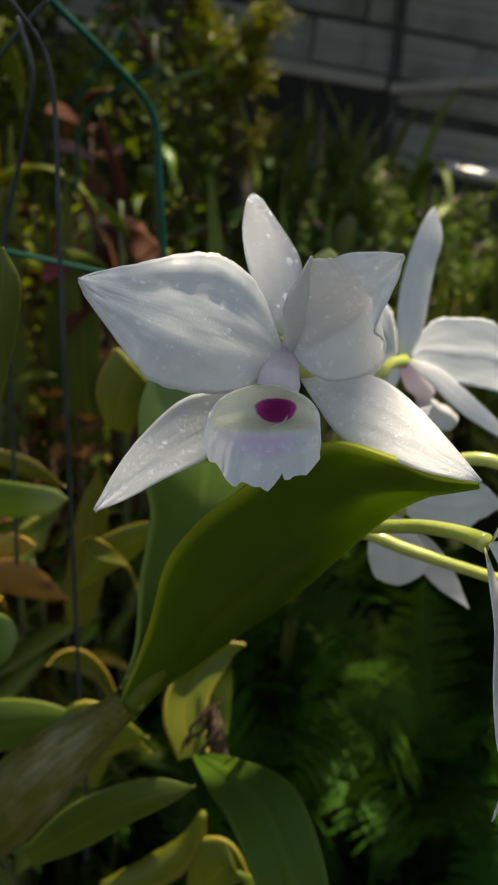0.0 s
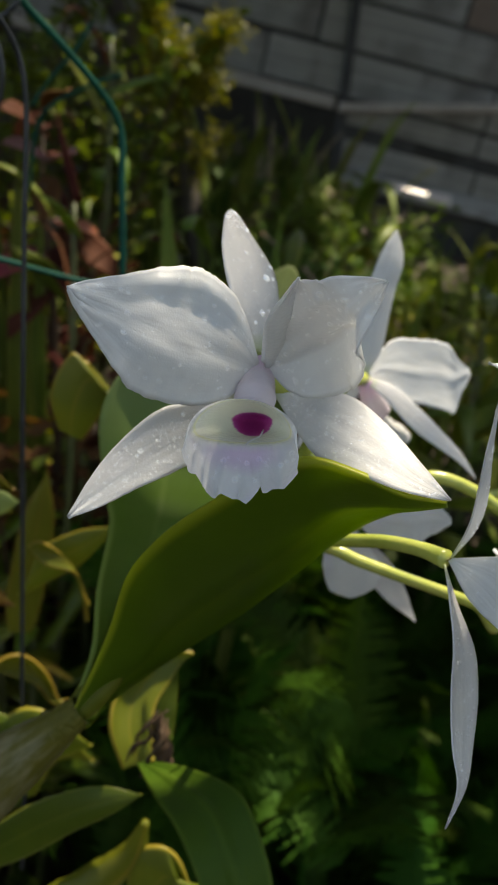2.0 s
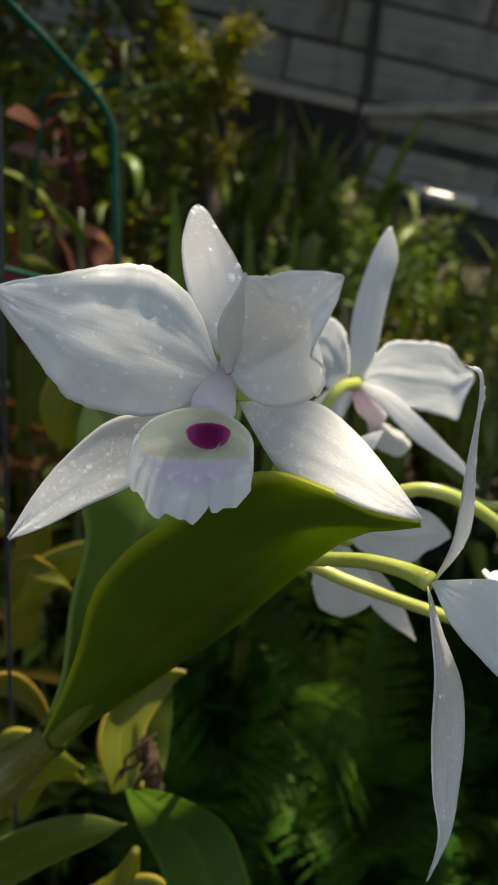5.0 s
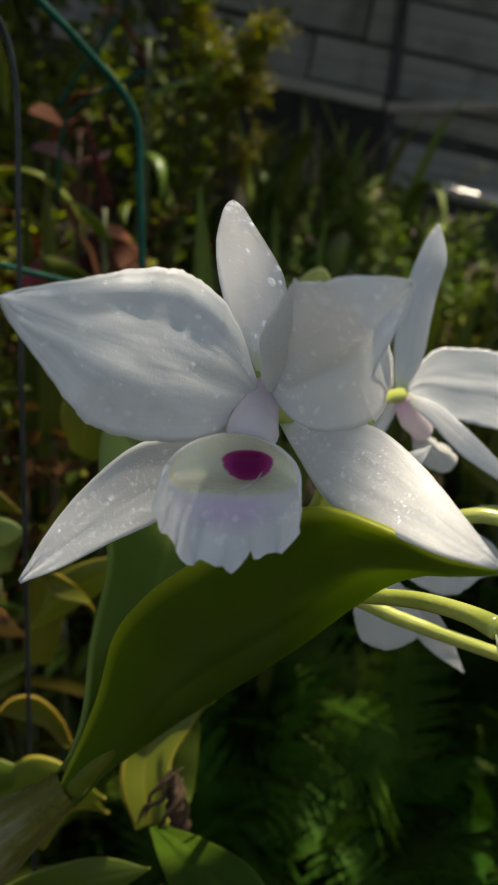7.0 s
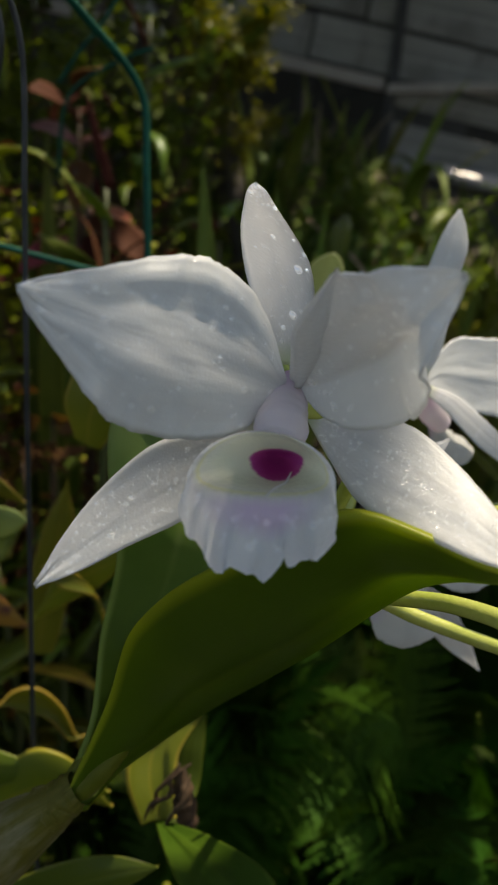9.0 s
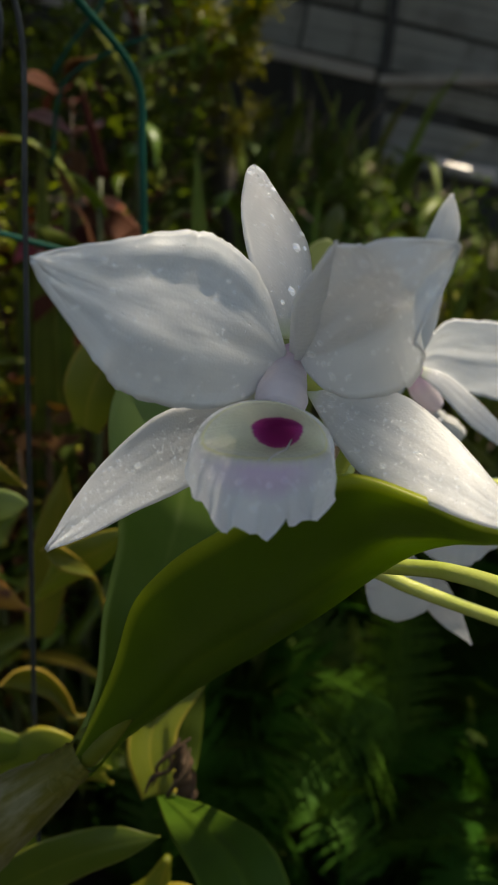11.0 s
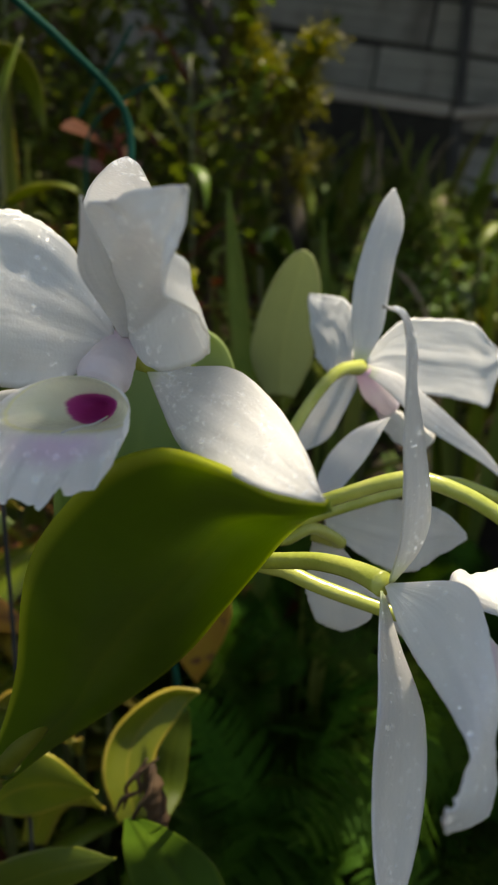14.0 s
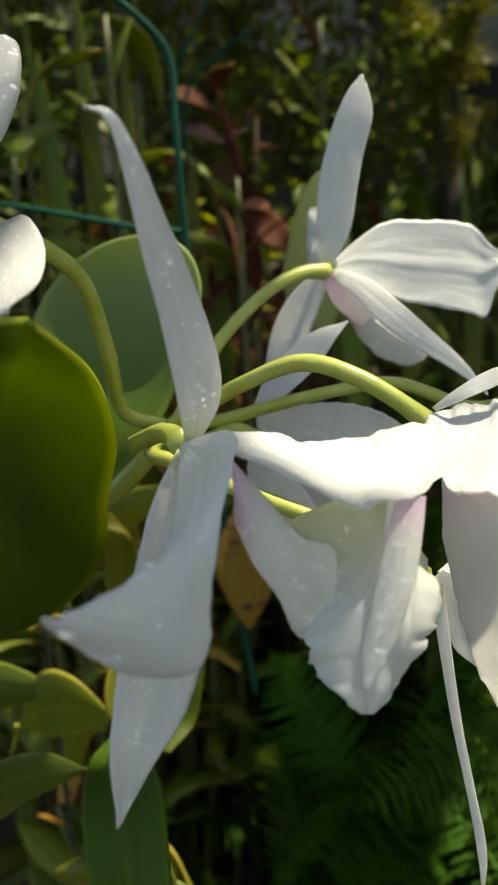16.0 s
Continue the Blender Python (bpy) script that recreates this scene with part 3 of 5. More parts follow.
O1 = (0.062, 0.262, 1.203)
f1, f1_blades = orchid_flower(O1, "large white open orchid flower wet with drops, magenta throat", [
    ("sepal", [(-2.6, 8, 6.2, 1.1, 2, -0.5), (-2.9, 10.5, 15.3, 5.7, 8.5, -1.2), (-5.6, 19, 25.9, 7.8, 11, -1), (-9.5, 30.5, 34.5, 6.5, 10.5, -1.1), (-12.5, 43, 41, 3.9, 7, -0.8), (-14, 49.5, 44.3, 2.1, 3.5, -0.3), (-14.8, 52, 45.7, 0.3, 0, 0)], SEPAL, M_sepal),
    ("sepal", [(-6.4, -4, -5.4, 0.9, 0, -1.7), (-15.8, -8.5, -13, 2.6, -1.5, -6.3), (-27, -14, -16.9, 3, -2, -8.5), (-37.9, -20, -23.7, 3.4, -2, -5.7), (-46.4, -26, -30.7, 2, -1, -3.2), (-52.5, -30, -36.2, 0.1, 0, -0.3)], SEPAL, M_sepal),
    ("sepal", [(2.4, 4, -3.6, 0.2, -2, -1.1), (9.3, -1, -7.3, -1.6, -5, -3.5), (20, -11, -10, -4.4, -7, -7.6), (31.1, -22, -13, -4.2, -8, -5.1), (40.1, -33.5, -16.2, -2.9, -5.5, -2.2), (47.4, -45, -17.3, 0.1, 0, -0.3)], SEPAL, M_sepal),
    ("petal", [(-3.5, -4, 3.5, -0.6, 0, -2.5), (-11.4, -10, 8.1, -2.5, -4, -12.8), (-22.8, -16, 13.6, -4.3, -6, -17.3), (-32.7, -23.5, 17.3, -4.4, -7.5, -15), (-41.9, -30, 21.6, -2, -4, -8.8), (-49.1, -35, 25.6, -0.6, -1, -3.5), (-51.5, -38, 27.7, -0, 0, -0.3)], dict(PETAL, wave=0.03, nick=0.01, crumple=0.045, pleats=((-0.75, -0.05, 0.1), (-0.35, 0.05, 0.16), (0.45, -0.05, 0.2))), M_petal),
    ("petal", [(-0.7, -4, 4.4, 1.4, 0, -1.6), (3.2, -15, 8.8, 5.5, 1, -9.9), (10.6, -26, 15.5, 9.4, 4, -13), (13.8, -31.2, 19.8, 9.5, 6.2, -14), (15.5, -34.2, 22.1, 8.4, 3.3, -11.1), (15.8, -42, 27.1, 3.5, -3, -8.3), (20.5, -44, 32.4, 2, -2, -3.9), (24.1, -47, 35.9, 0.1, 0, -0.2)], dict(PETAL, wave=0.03, nick=0.006, cup=0.22, pleats=((0.2, -0.18, 0.17), (-0.55, 0.13, 0.2))), M_petal),
], [(0.081, 0.326, 1.133), (0.0713, 0.318, 1.1386), (0.0778, 0.3, 1.1627), (0.081, 0.285, 1.1846), (0.0771, 0.273, 1.1938), (0.062, 0.264, 1.202)], [0.0019, 0.0018, 0.0018, 0.0018, 0.002, 0.0026],
    ((-0.0035, -0.0205, -0.0072), (0.04, -0.945, 0.325), (-0.03, 0.323, 0.945), 1.0), 80, "front")
part("petal_fold", Blade([(0, -5.0, 4.2, 0.8, 0.4, 0), (1.3, -14.3, 12.4, 2.9, 1.4, 0), (1.0, -25.4, 21.2, 3.1, 1.7, 0), (2.5, -33, 27.7, 1.5, 0.8, 0), (3.3, -37.6, 31.4, 0.6, 0.25, 0), (4.1, -40.4, 34.6, 0.08, 0, 0)],
                          cup=-0.18, crumple=0.03, n=40, m=10).mesh("petal_fold"), M_petal, f1, "infolded edge of the petal with a pointed tip")
part("dew", drops_mesh("dew", f1_blades[:1], 16, (0.0006, 0.0017), 6, "front"), M_gleam, f1, "large clear water drops", "stuff")
part("dew", drops_mesh("dew", f1_blades[:3], 560, (0.00012, 0.00045), 21, "front"), M_mist, f1, "fine mist of tiny drops", "stuff")
part("dew", drops_mesh("dew", f1_blades[3:5], 34, (0.0005, 0.0012), 31, "front"), M_water, f1, "clear water drops", "stuff")
col = tube_mesh("column", [tuple(np.subtract(p, O1)) for p in [(0.0606, 0.2655, 1.2072), (0.0600, 0.260, 1.2045), (0.0593, 0.254, 1.2018), (0.0588, 0.2495, 1.1996), (0.0584, 0.2465, 1.1978)]],
                [0.0026, 0.0042, 0.0054, 0.0060, 0.0046], 28, 20, 0.08)
part("column", col, M_column, f1, "pale pink column above the lip")

O2 = (0.122, 0.253, 1.152)
f2, f2_blades = orchid_flower(O2, "white orchid flower in profile with hanging sepals", [
    ("sepal", [(2.2, 1, 0.5, 0.8, 2, -0.6), (5.6, -2, 11.4, 2.5, 5, -3.4), (6.4, -4.5, 22, 3.4, 5.5, -4.8), (4.9, -8, 36.3, 2.6, 5, -2.8), (3.3, -12.5, 50.4, 1.2, 3.5, -0.8), (2.6, -16, 59.4, 1.1, 2, -1.3), (0.3, -18, 65.2, 0.4, 1, 0.1), (-3.4, -19, 66.2, -0, 0, -0.2)], dict(SEPAL, n=56), M_sepal),
    ("sepal", [(-0.3, 0, -1.7, 0.3, 1, -0.6), (1.7, -9, -10.4, 2.5, 4, -2.4), (4.4, -17, -20.4, 5, 5, -3.6), (4.6, -23.5, -31.9, 5.9, 5.5, -3.7), (4.1, -31.5, -44.3, 4.8, 5, -3.3), (3.1, -39, -51.8, 2.5, 3, -2.3), (0, -41, -65, 0, 0, 0)], dict(SEPAL, n=56), M_sepal),
    ("petal", [(1.2, -1, 0.4, 0.6, 0, 0.5), (10.9, -12, -0, 6.2, 1, 6.4), (15.7, -27, -4, 5, 2, 4.3), (17.8, -40.5, -7.3, 3.6, 7.5, -1), (16.7, -48, -11.8, 4.5, 11, -5.9), (15.5, -51.5, -15.9, 4.9, 11.5, -10.2), (11.1, -55.5, -16, 1.8, 9.5, -10.6), (8.9, -64.5, -6.8, -0, 1.5, -1.7)], dict(PETAL, wave=0.02, cup=0.04, crumple=0.02), M_petal),
    ("lip_lobe", [(18, -16, -3.4, 1.2, -3, -5.3), (23.7, -17.5, -10.4, 0.2, -4.5, -5), (28.6, -15.5, -18.7, -0.4, -5.5, -4.3), (31.9, -12, -24.1, -2.5, -6, -6.5), (32.7, -11.5, -26.7, -2.1, -5.5, -6.2)], dict(PETAL, cup=-0.5, wave=0.0), M_blush),
    ("lip", [(34.3, 10.5, -18, 11.9, 11.5, -1.6), (41, 5, -23.8, 7.5, 10, -1.5), (42.9, -9, -31.1, 12, 8, -1.2), (43.1, -14, -38, 8, 7, -1.1), (43.8, -17.5, -42.4, 3.9, 4.5, -1.1), (44, -19, -45.5, 0.9, 1, -0.5)], dict(PETAL, cup=0.45, wave=0.06, nick=0.03, pleats=((0.3, -0.16, 0.16), (-0.5, 0.08, 0.2))), M_apron),
    ("lip_lobe", [(49.4, -1.9, -7.6, 2.6, 0.5, 0), (49.1, -8.2, -14.4, 3.1, 0.6, 0), (48, -14, -23.4, 3.2, 0.6, 0.2), (46, -18.3, -31.9, 2.4, 0.5, 0.2), (44.6, -22, -38.9, 0.3, 0, 0)], dict(PETAL, cup=0.3, wave=0.02), M_blush),
    ("petal", [(14.7, -8.5, 3.8, 0.5, -1.5, -1.6), (22.2, -2, 0.2, 4.9, -11, -0.2), (32.6, 2, -4.5, 6.9, -17, -0.1), (41.2, 8.5, -4.8, 5.6, -18.5, -0.8), (49.7, 16, -4, 3.2, -15, -1.5), (59.4, 21, -2.5, 0.4, -4, -0)], dict(PETAL, wave=0.02), M_petal),
], [(0.081, 0.326, 1.133), (0.0834, 0.3, 1.1352), (0.1068, 0.272, 1.1479), (0.1165, 0.26, 1.1514), (0.122, 0.253, 1.152)], [0.0018, 0.0019, 0.0019, 0.002, 0.0024], None, 170, 0)

part("dew", drops_mesh("dew", f2_blades[:3], 26, (0.0003, 0.0007), 29, 0), M_gleam, f2, "bright clear water drops", "stuff")
part("dew", drops_mesh("dew", f2_blades[:3], 220, (0.00011, 0.0004), 23, 0), M_mist, f2, "fine mist of tiny drops", "stuff")

O3 = (0.114, 0.402, 1.173)
f3, _ = orchid_flower(O3, "white orchid flower turned away, seen from behind its stalk", [
    ("sepal", [(-0.4, 0, 1.6, 2.1, 0, -0), (1.8, 3, 13.7, 5.9, 1, -0.3), (3, 6.5, 29.8, 7.1, 1.5, -0.4), (5.3, 9.5, 42.6, 6.6, 1.5, -1.4), (8.5, 12.5, 54.8, 6.2, 1.5, -0.8), (9.6, 15, 63.1, 3.5, 1, -0.6), (10.2, 17, 68.4, 0.3, 0, -0)], SEPAL, M_sepal),
    ("petal", [(2.8, 0, 2.1, 0.4, 0, -1.6), (9.3, 10.5, 3.2, 0.8, -2.5, -7.2), (19.7, 19, 1.9, 2.5, -4, -14.1), (33.4, 25.5, -0.2, 2.5, -4.5, -15.9), (45.5, 31.5, -2.6, 3, -4.5, -17), (52.5, 35, -5, 2.8, -4, -16.5), (56, 36.8, -3.6, 1.6, -2.4, -9.5), (62.5, 40, -1.6, 0.3, -0.5, -1.5)], dict(PETAL, wave=0.0, nick=0.01, crumple=0.03, cup=0.03), M_petal),
    ("sepal", [(1.9, -1, -0.6, 0, -1, -1.7), (11.6, -4, -4.3, -1.9, -2, -2.8), (25.1, -7, -14.8, -0.8, -3, -5.1), (38.8, -8.5, -24.9, -1.4, -2.5, -3.1), (49.8, -8.5, -33.4, -1.4, -1.5, -1.4), (59.4, -7, -43.5, 0.2, 0, -0.6)], SEPAL, M_sepal),
    ("petal", [(-3.1, 3, 0.3, 0.1, 0, -2.9), (-6.4, 19.5, 4.3, -3.2, -3.5, -11.1), (-12.5, 35.5, 7.9, -4.6, -7.5, -13.5), (-19.5, 53, 11.3, -2.5, -5, -10.3), (-25.5, 64.5, 18.2, 0.1, -1.5, -3.5)], PETAL, M_petal),
    ("sepal", [(-0.6, 1, -0.1, 1.1, 0, -0.5), (-5.9, 2.5, -6.3, 4.2, -2.5, -2.7), (-13, 3, -16.4, 6.6, -3, -3.3), (-19.3, 4, -28.4, 6.6, -2, -2.9), (-26.5, 4, -38.1, 1.7, 0, -0.3)], SEPAL, M_sepal),
    ("lip", [(5.5, 4.5, -13, 1.2, -1.5, -4.1), (11.7, 14, -23.8, -1, -4, -4.4), (19.8, 20.5, -31.2, -2, -5.5, -4.9), (28.5, 25, -35.3, -1.1, -5, -4.2), (32.7, 28, -36.5, -0.6, -2, -1.7)], dict(PETAL, cup=-0.3, wave=0.05), M_blush),
], [(0.081, 0.326, 1.133), (0.0811, 0.332, 1.1326), (0.0885, 0.35, 1.1534), (0.0989, 0.375, 1.1687), (0.1067, 0.393, 1.1735), (0.114, 0.402, 1.173)], [0.0019, 0.0019, 0.0018, 0.0018, 0.002, 0.0026], None, 60, 0)
part("column", tube_mesh("column", [(0.001, 0.000, -0.001), (0.006, 0.004, -0.010), (0.013, 0.008, -0.018)], [0.0034, 0.0055, 0.0045], 20, 16), M_column, f3)

O4 = (0.100, 0.345, 1.125)
orchid_flower(O4, "white orchid flower low on the cluster, seen from behind", [
    ("petal", [(3.9, 0, 5.7, 0.1, 0, -2.6), (17.7, 4, 0.5, -0.6, -1, -9.8), (33.8, 8.5, -3.5, -0.3, -1.5, -13.2), (46, 13, -3.7, -0.5, 0, -8.3), (54.6, 15, -4.6, 0.3, 0, -1.1)], dict(PETAL, cup=0.05, crumple=0.01), M_petal),
    ("sepal", [(2.1, 5, 6.8, 1.5, 0, -0.5), (5.2, 20, 12.9, 4.7, 0, -2), (11.9, 30, 21, 5.9, 0, -2), (19, 35, 28.4, 3.8, 0, -1.3), (25.8, 40, 32.1, 0, 0, 0)], SEPAL, M_sepal),
    ("petal", [(2.9, 3, 0.7, 2, 0, -1), (6.6, 3.5, -13.5, 8.6, -1.5, 1.3), (10.5, 2.5, -26.2, 12.2, -2.5, 2.2), (11.4, 3, -36.7, 7.7, -2, 1.7), (11.1, 4, -40.3, 0, 0, 0)], dict(PETAL, cup=0.05, crumple=0.01), M_petal),
    ("sepal", [(8.1, 5, -12.7, 2.4, 0, 0.9), (21, 15, -26.2, 4.7, 0, 3.9), (36.2, 25, -47.3, 4.2, 0, 3.6), (50.8, 34, -67.3, 0, 0, 0)], SEPAL, M_sepal),
], [(0.081, 0.326, 1.133), (0.0908, 0.33, 1.128), (0.1004, 0.336, 1.1304), (0.1097, 0.343, 1.1225), (0.1, 0.345, 1.125)], [0.0016, 0.0016, 0.0016, 0.0018, 0.0024], None, 10)

O5 = (0.163, 0.317, 1.141)
orchid_flower(O5, "sunlit white orchid flower with a broad hanging lip", [
    ("petal", [(1.5, -3.5, 1.3, -0.2, -1.5, -0.9), (11.7, -13.5, -1.6, 0.2, -18.5, -5.4), (21.3, -16, -0.4, 1, -21, -4.6), (29.7, -18.5, -0.1, 0.6, -13.5, -3.5), (35.9, -27, 3.1, 0, 0, 0)], PETAL, M_petal),
    ("sepal", [(3.2, -1, 3.4, 0.5, 0, -0.6), (10.9, 0, 8.3, 1.2, -1, -1.2), (18.3, 4, 11.7, 1.2, -1, -1.7), (25.4, 8, 15, 0, 0, 0)], SEPAL, M_sepal),
    ("sepal", [(5.1, -55, 2.8, 3, 0, 0.2), (5, -60, -8.4, 3.3, 1, -0.7), (3.8, -66, -19.6, 3.6, 1, 0.6), (2, -70.5, -30.4, 2.8, 0.5, 2.1), (0.4, -74, -38.3, 1.1, 0, 0.2)], SEPAL, M_sepal),
    ("lip", [(12.6, -19.5, -9.3, 4.7, -2.5, 1.2), (19.1, -29.5, -16, 9.2, -2.5, 5.5), (25.1, -34.5, -34.8, 10.1, -2.5, 6.4), (28.3, -37, -51.5, 7.9, -2, 2.7), (29.4, -39, -63.6, 2.5, 0, 0.1)], dict(PETAL, cup=0.35), M_blush),
], [(0.081, 0.326, 1.133), (0.0911, 0.325, 1.1381), (0.1109, 0.318, 1.1495), (0.131, 0.315, 1.1568), (0.1463, 0.315, 1.1527), (0.1613, 0.316, 1.1432), (0.163, 0.317, 1.141)], [0.0018, 0.0019, 0.0019, 0.002, 0.002, 0.0022, 0.0028], None, 10)

O6 = (0.164, 0.311, 1.097)
orchid_flower(O6, "white orchid flower on a drooping stalk with a thin hanging sepal", [
    ("sepal", [(4.2, -1, -1, 1.8, 0, 0.2), (6.6, -3, -16.2, 1.7, 0, 0.3), (10.9, -6, -41, 1.4, 0, 0.3), (15.4, -8, -61.4, 1.2, 0, 0.3), (19.3, -11, -79.5, 1.3, 0, 0.4), (20, -11, -97.8, 0, 0, 0)], dict(SEPAL, wave=0.05), M_sepal),
    ("petal", [(4.9, -1, 2.7, 1, 0, 1.1), (9.4, 2.5, -6.4, 3.2, 1.5, 4.1), (12.2, 2.5, -18.1, 3.4, 1.5, 2.8), (15.6, 4, -28.4, 0, 0, 0)], PETAL, M_petal),
    ("sepal", [(4.9, 1, 1.4, 0.8, 0, -0.6), (10, 7, 0.2, 2, 0, -3.3), (15.9, 14, -2, 1.7, 0, -3.8), (23.4, 19, -2.1, 0, 0, 0)], SEPAL, M_sepal),
], [(0.081, 0.326, 1.133), (0.0822, 0.312, 1.1285), (0.0947, 0.306, 1.1282), (0.1042, 0.304, 1.1251), (0.1426, 0.303, 1.1134), (0.1542, 0.307, 1.1073), (0.164, 0.311, 1.097)], [0.0018, 0.0019, 0.0019, 0.0019, 0.0018, 0.0018, 0.003], None, 6)

OP = (0.0, 0.285, 1.06)
plant = thing("orchid_plant", OP, "orchid plant with broad leathery leaves and a papery pseudobulb", "plant")
LEAF = dict(cup=-0.22, thick=0.0016, keel=0.03, n=80, m=20)
part("leaf", Blade([(3.2, 0, -1.6, 3.8, 0, -1.4), (9.6, 10, 6.6, 2.9, 8, -10.9), (19.9, 17.5, 19, 5.9, 17.5, -20.2), (31.5, 16, 37.8, 11.7, 21, -25.7), (47.1, 1.5, 61.5, 14.5, 24.5, -27.2), (63.5, -17.5, 85.9, 13.9, 24.5, -24.6), (76.5, -27, 102.4, 12.9, 22, -21.3), (86.3, -34.5, 111.7, 10.8, 15.5, -15.9), (95.9, -44, 116.2, 7.2, 10, -9.2), (103.3, -54, 118.9, 3.6, 6, -4), (110.3, -63, 122.3, 0.6, 1, -0.9)], **dict(LEAF, cup=-0.28)).mesh("leaf"), M_leaf, plant, "broad dark olive leaf with yellowish margin")
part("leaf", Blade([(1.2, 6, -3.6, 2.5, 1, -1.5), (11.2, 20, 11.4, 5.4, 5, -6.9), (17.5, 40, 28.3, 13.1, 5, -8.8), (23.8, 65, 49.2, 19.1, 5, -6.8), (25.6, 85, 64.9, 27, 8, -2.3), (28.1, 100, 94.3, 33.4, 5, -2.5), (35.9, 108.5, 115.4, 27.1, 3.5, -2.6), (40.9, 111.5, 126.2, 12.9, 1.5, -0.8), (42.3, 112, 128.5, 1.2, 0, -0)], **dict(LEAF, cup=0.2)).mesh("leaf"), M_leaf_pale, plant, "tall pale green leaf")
part("leaf", Blade([(16.1, 100, -104, 7.8, 0, 2.8), (11.7, 107.5, -88.6, 11.1, 2.5, -3.7), (12.4, 117.5, -75.6, 10, 2.5, -5.4), (22.9, 127.5, -63.4, 6.7, 2.5, -6.5), (31.7, 134, -57.7, 3.5, 1, -3.9), (41.4, 135, -55.3, 0, 0, 0)], **dict(LEAF, cup=0.35)).mesh("leaf"), M_leaf_yellow, plant, "small curled yellow-green leaf")
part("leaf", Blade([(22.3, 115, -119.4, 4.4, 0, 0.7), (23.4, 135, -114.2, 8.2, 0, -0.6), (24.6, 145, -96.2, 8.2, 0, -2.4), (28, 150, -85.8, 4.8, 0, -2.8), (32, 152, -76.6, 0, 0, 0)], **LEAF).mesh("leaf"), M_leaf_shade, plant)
part("leaf", Blade([(21.4, 80, -85.6, 3.2, 0, 1.3), (38.2, 51.5, -70.5, 10, 3.5, 3.5), (55.7, 27, -64.7, 14, 5, 5.4), (65.5, 11.5, -74.6, 14.7, 3.5, 3.6), (74, 1, -96.1, 12.4, 1, 6.1), (83.4, -9.5, -118.4, 7, 0.5, 4.8), (89.4, -15, -131.2, 0, 0, 0)], **dict(LEAF, cup=-0.15, keel=0.12)).mesh("leaf"), M_leaf_shade, plant, "broad green leaf, its shade put into a darker colour")
part("leaf", Blade([(-63.6, 62.5, -139.6, 2.7, -2.5, -3.7), (-36.7, 57.5, -113.9, 4.4, -2.5, -9.9), (-12.3, 52.5, -93.2, 4.3, -2.5, -8.5), (8.6, 51, -82.3, 2.9, -2, -5.6), (23.5, 52, -79.5, 0, 0, 0)], **LEAF).mesh("leaf"), M_leaf_mid, plant)
part("leaf", Blade([(18.5, 85, -191.2, 4.7, 0, -1.6), (30.1, 86, -167.1, 14.8, -1, -3.7), (36.9, 88, -161.2, 20.2, -1, -10.8), (48, 86, -165.5, 12.7, -1, -20.1), (58, 80, -196.4, 0, 0, 0)], **LEAF).mesh("leaf"), M_leaf_yellow, plant)
part("flower_stem", tube_mesh("flower_stem", [(0.081, 0.326, 1.133), (0.0794, 0.328, 1.1302), (0.0701, 0.322, 1.1187), (0.023, 0.315, 1.0775), (0.0042, 0.29, 1.0582)], [0.0026, 0.003, 0.0034, 0.0036, 0.004]), M_pedicel, plant, world=True)
part("pseudobulb", tube_mesh("pseudobulb", [(0.0007, 0.288, 1.0587), (-0.0237, 0.29, 1.0343), (-0.0471, 0.292, 1.0078), (-0.0842, 0.296, 0.9678), (-0.1327, 0.3, 0.909)], [0.0058, 0.0125, 0.0155, 0.014, 0.009], 60, 32, 0.06), M_sheath, plant, "swollen stem in a torn papery sheath", world=True)
part("pseudobulb", tube_mesh("pseudobulb", [(0.0228, 0.375, 0.929), (0.0146, 0.378, 0.9022), (-0.0066, 0.38, 0.8803), (-0.0361, 0.38, 0.8676)], [0.002, 0.0075, 0.009, 0.003], 30, 16, 0.1), M_leaf_yellow, plant, world=True)
part("petiole", tube_mesh("petiole", [(-0.0005, 0.2885, 1.0568), (0.0082, 0.291, 1.0662), (0.0178, 0.2985, 1.0778), (0.0275, 0.3045, 1.0915), (0.036, 0.304, 1.104)], [0.0044, 0.0046, 0.0042, 0.0026, 0.0006], 36, 16, 0.06), M_petiole, plant, "pale olive leaf stalk", world=True)
part("petiole", tube_mesh("petiole", [(-0.0012, 0.2905, 1.0572), (0.0052, 0.297, 1.0665), (0.0098, 0.304, 1.0748), (0.0146, 0.318, 1.0852), (0.0172, 0.327, 1.094)], [0.0042, 0.0040, 0.0036, 0.0026, 0.0007], 36, 16, 0.06, 5), M_petiole, plant, "pale olive leaf stalk", world=True)
part("sheath", tube_mesh("sheath", [(-0.0075, 0.2895, 1.0505), (-0.0008, 0.2885, 1.0575), (0.0042, 0.289, 1.0622)], [0.0082, 0.0066, 0.0056], 20, 20, 0.22, 8, cap=False), M_sheath, plant, "torn end of a papery sheath", world=True)
part("sheath", tube_mesh("sheath", [(0.0262, 0.380, 0.9925), (0.0285, 0.3765, 0.982), (0.0305, 0.376, 0.969), (0.0325, 0.378, 0.958)], [0.0022, 0.0042, 0.0044, 0.0020], 26, 14, 0.6, 4), M_brown, plant, "dead brown sheath", world=True)
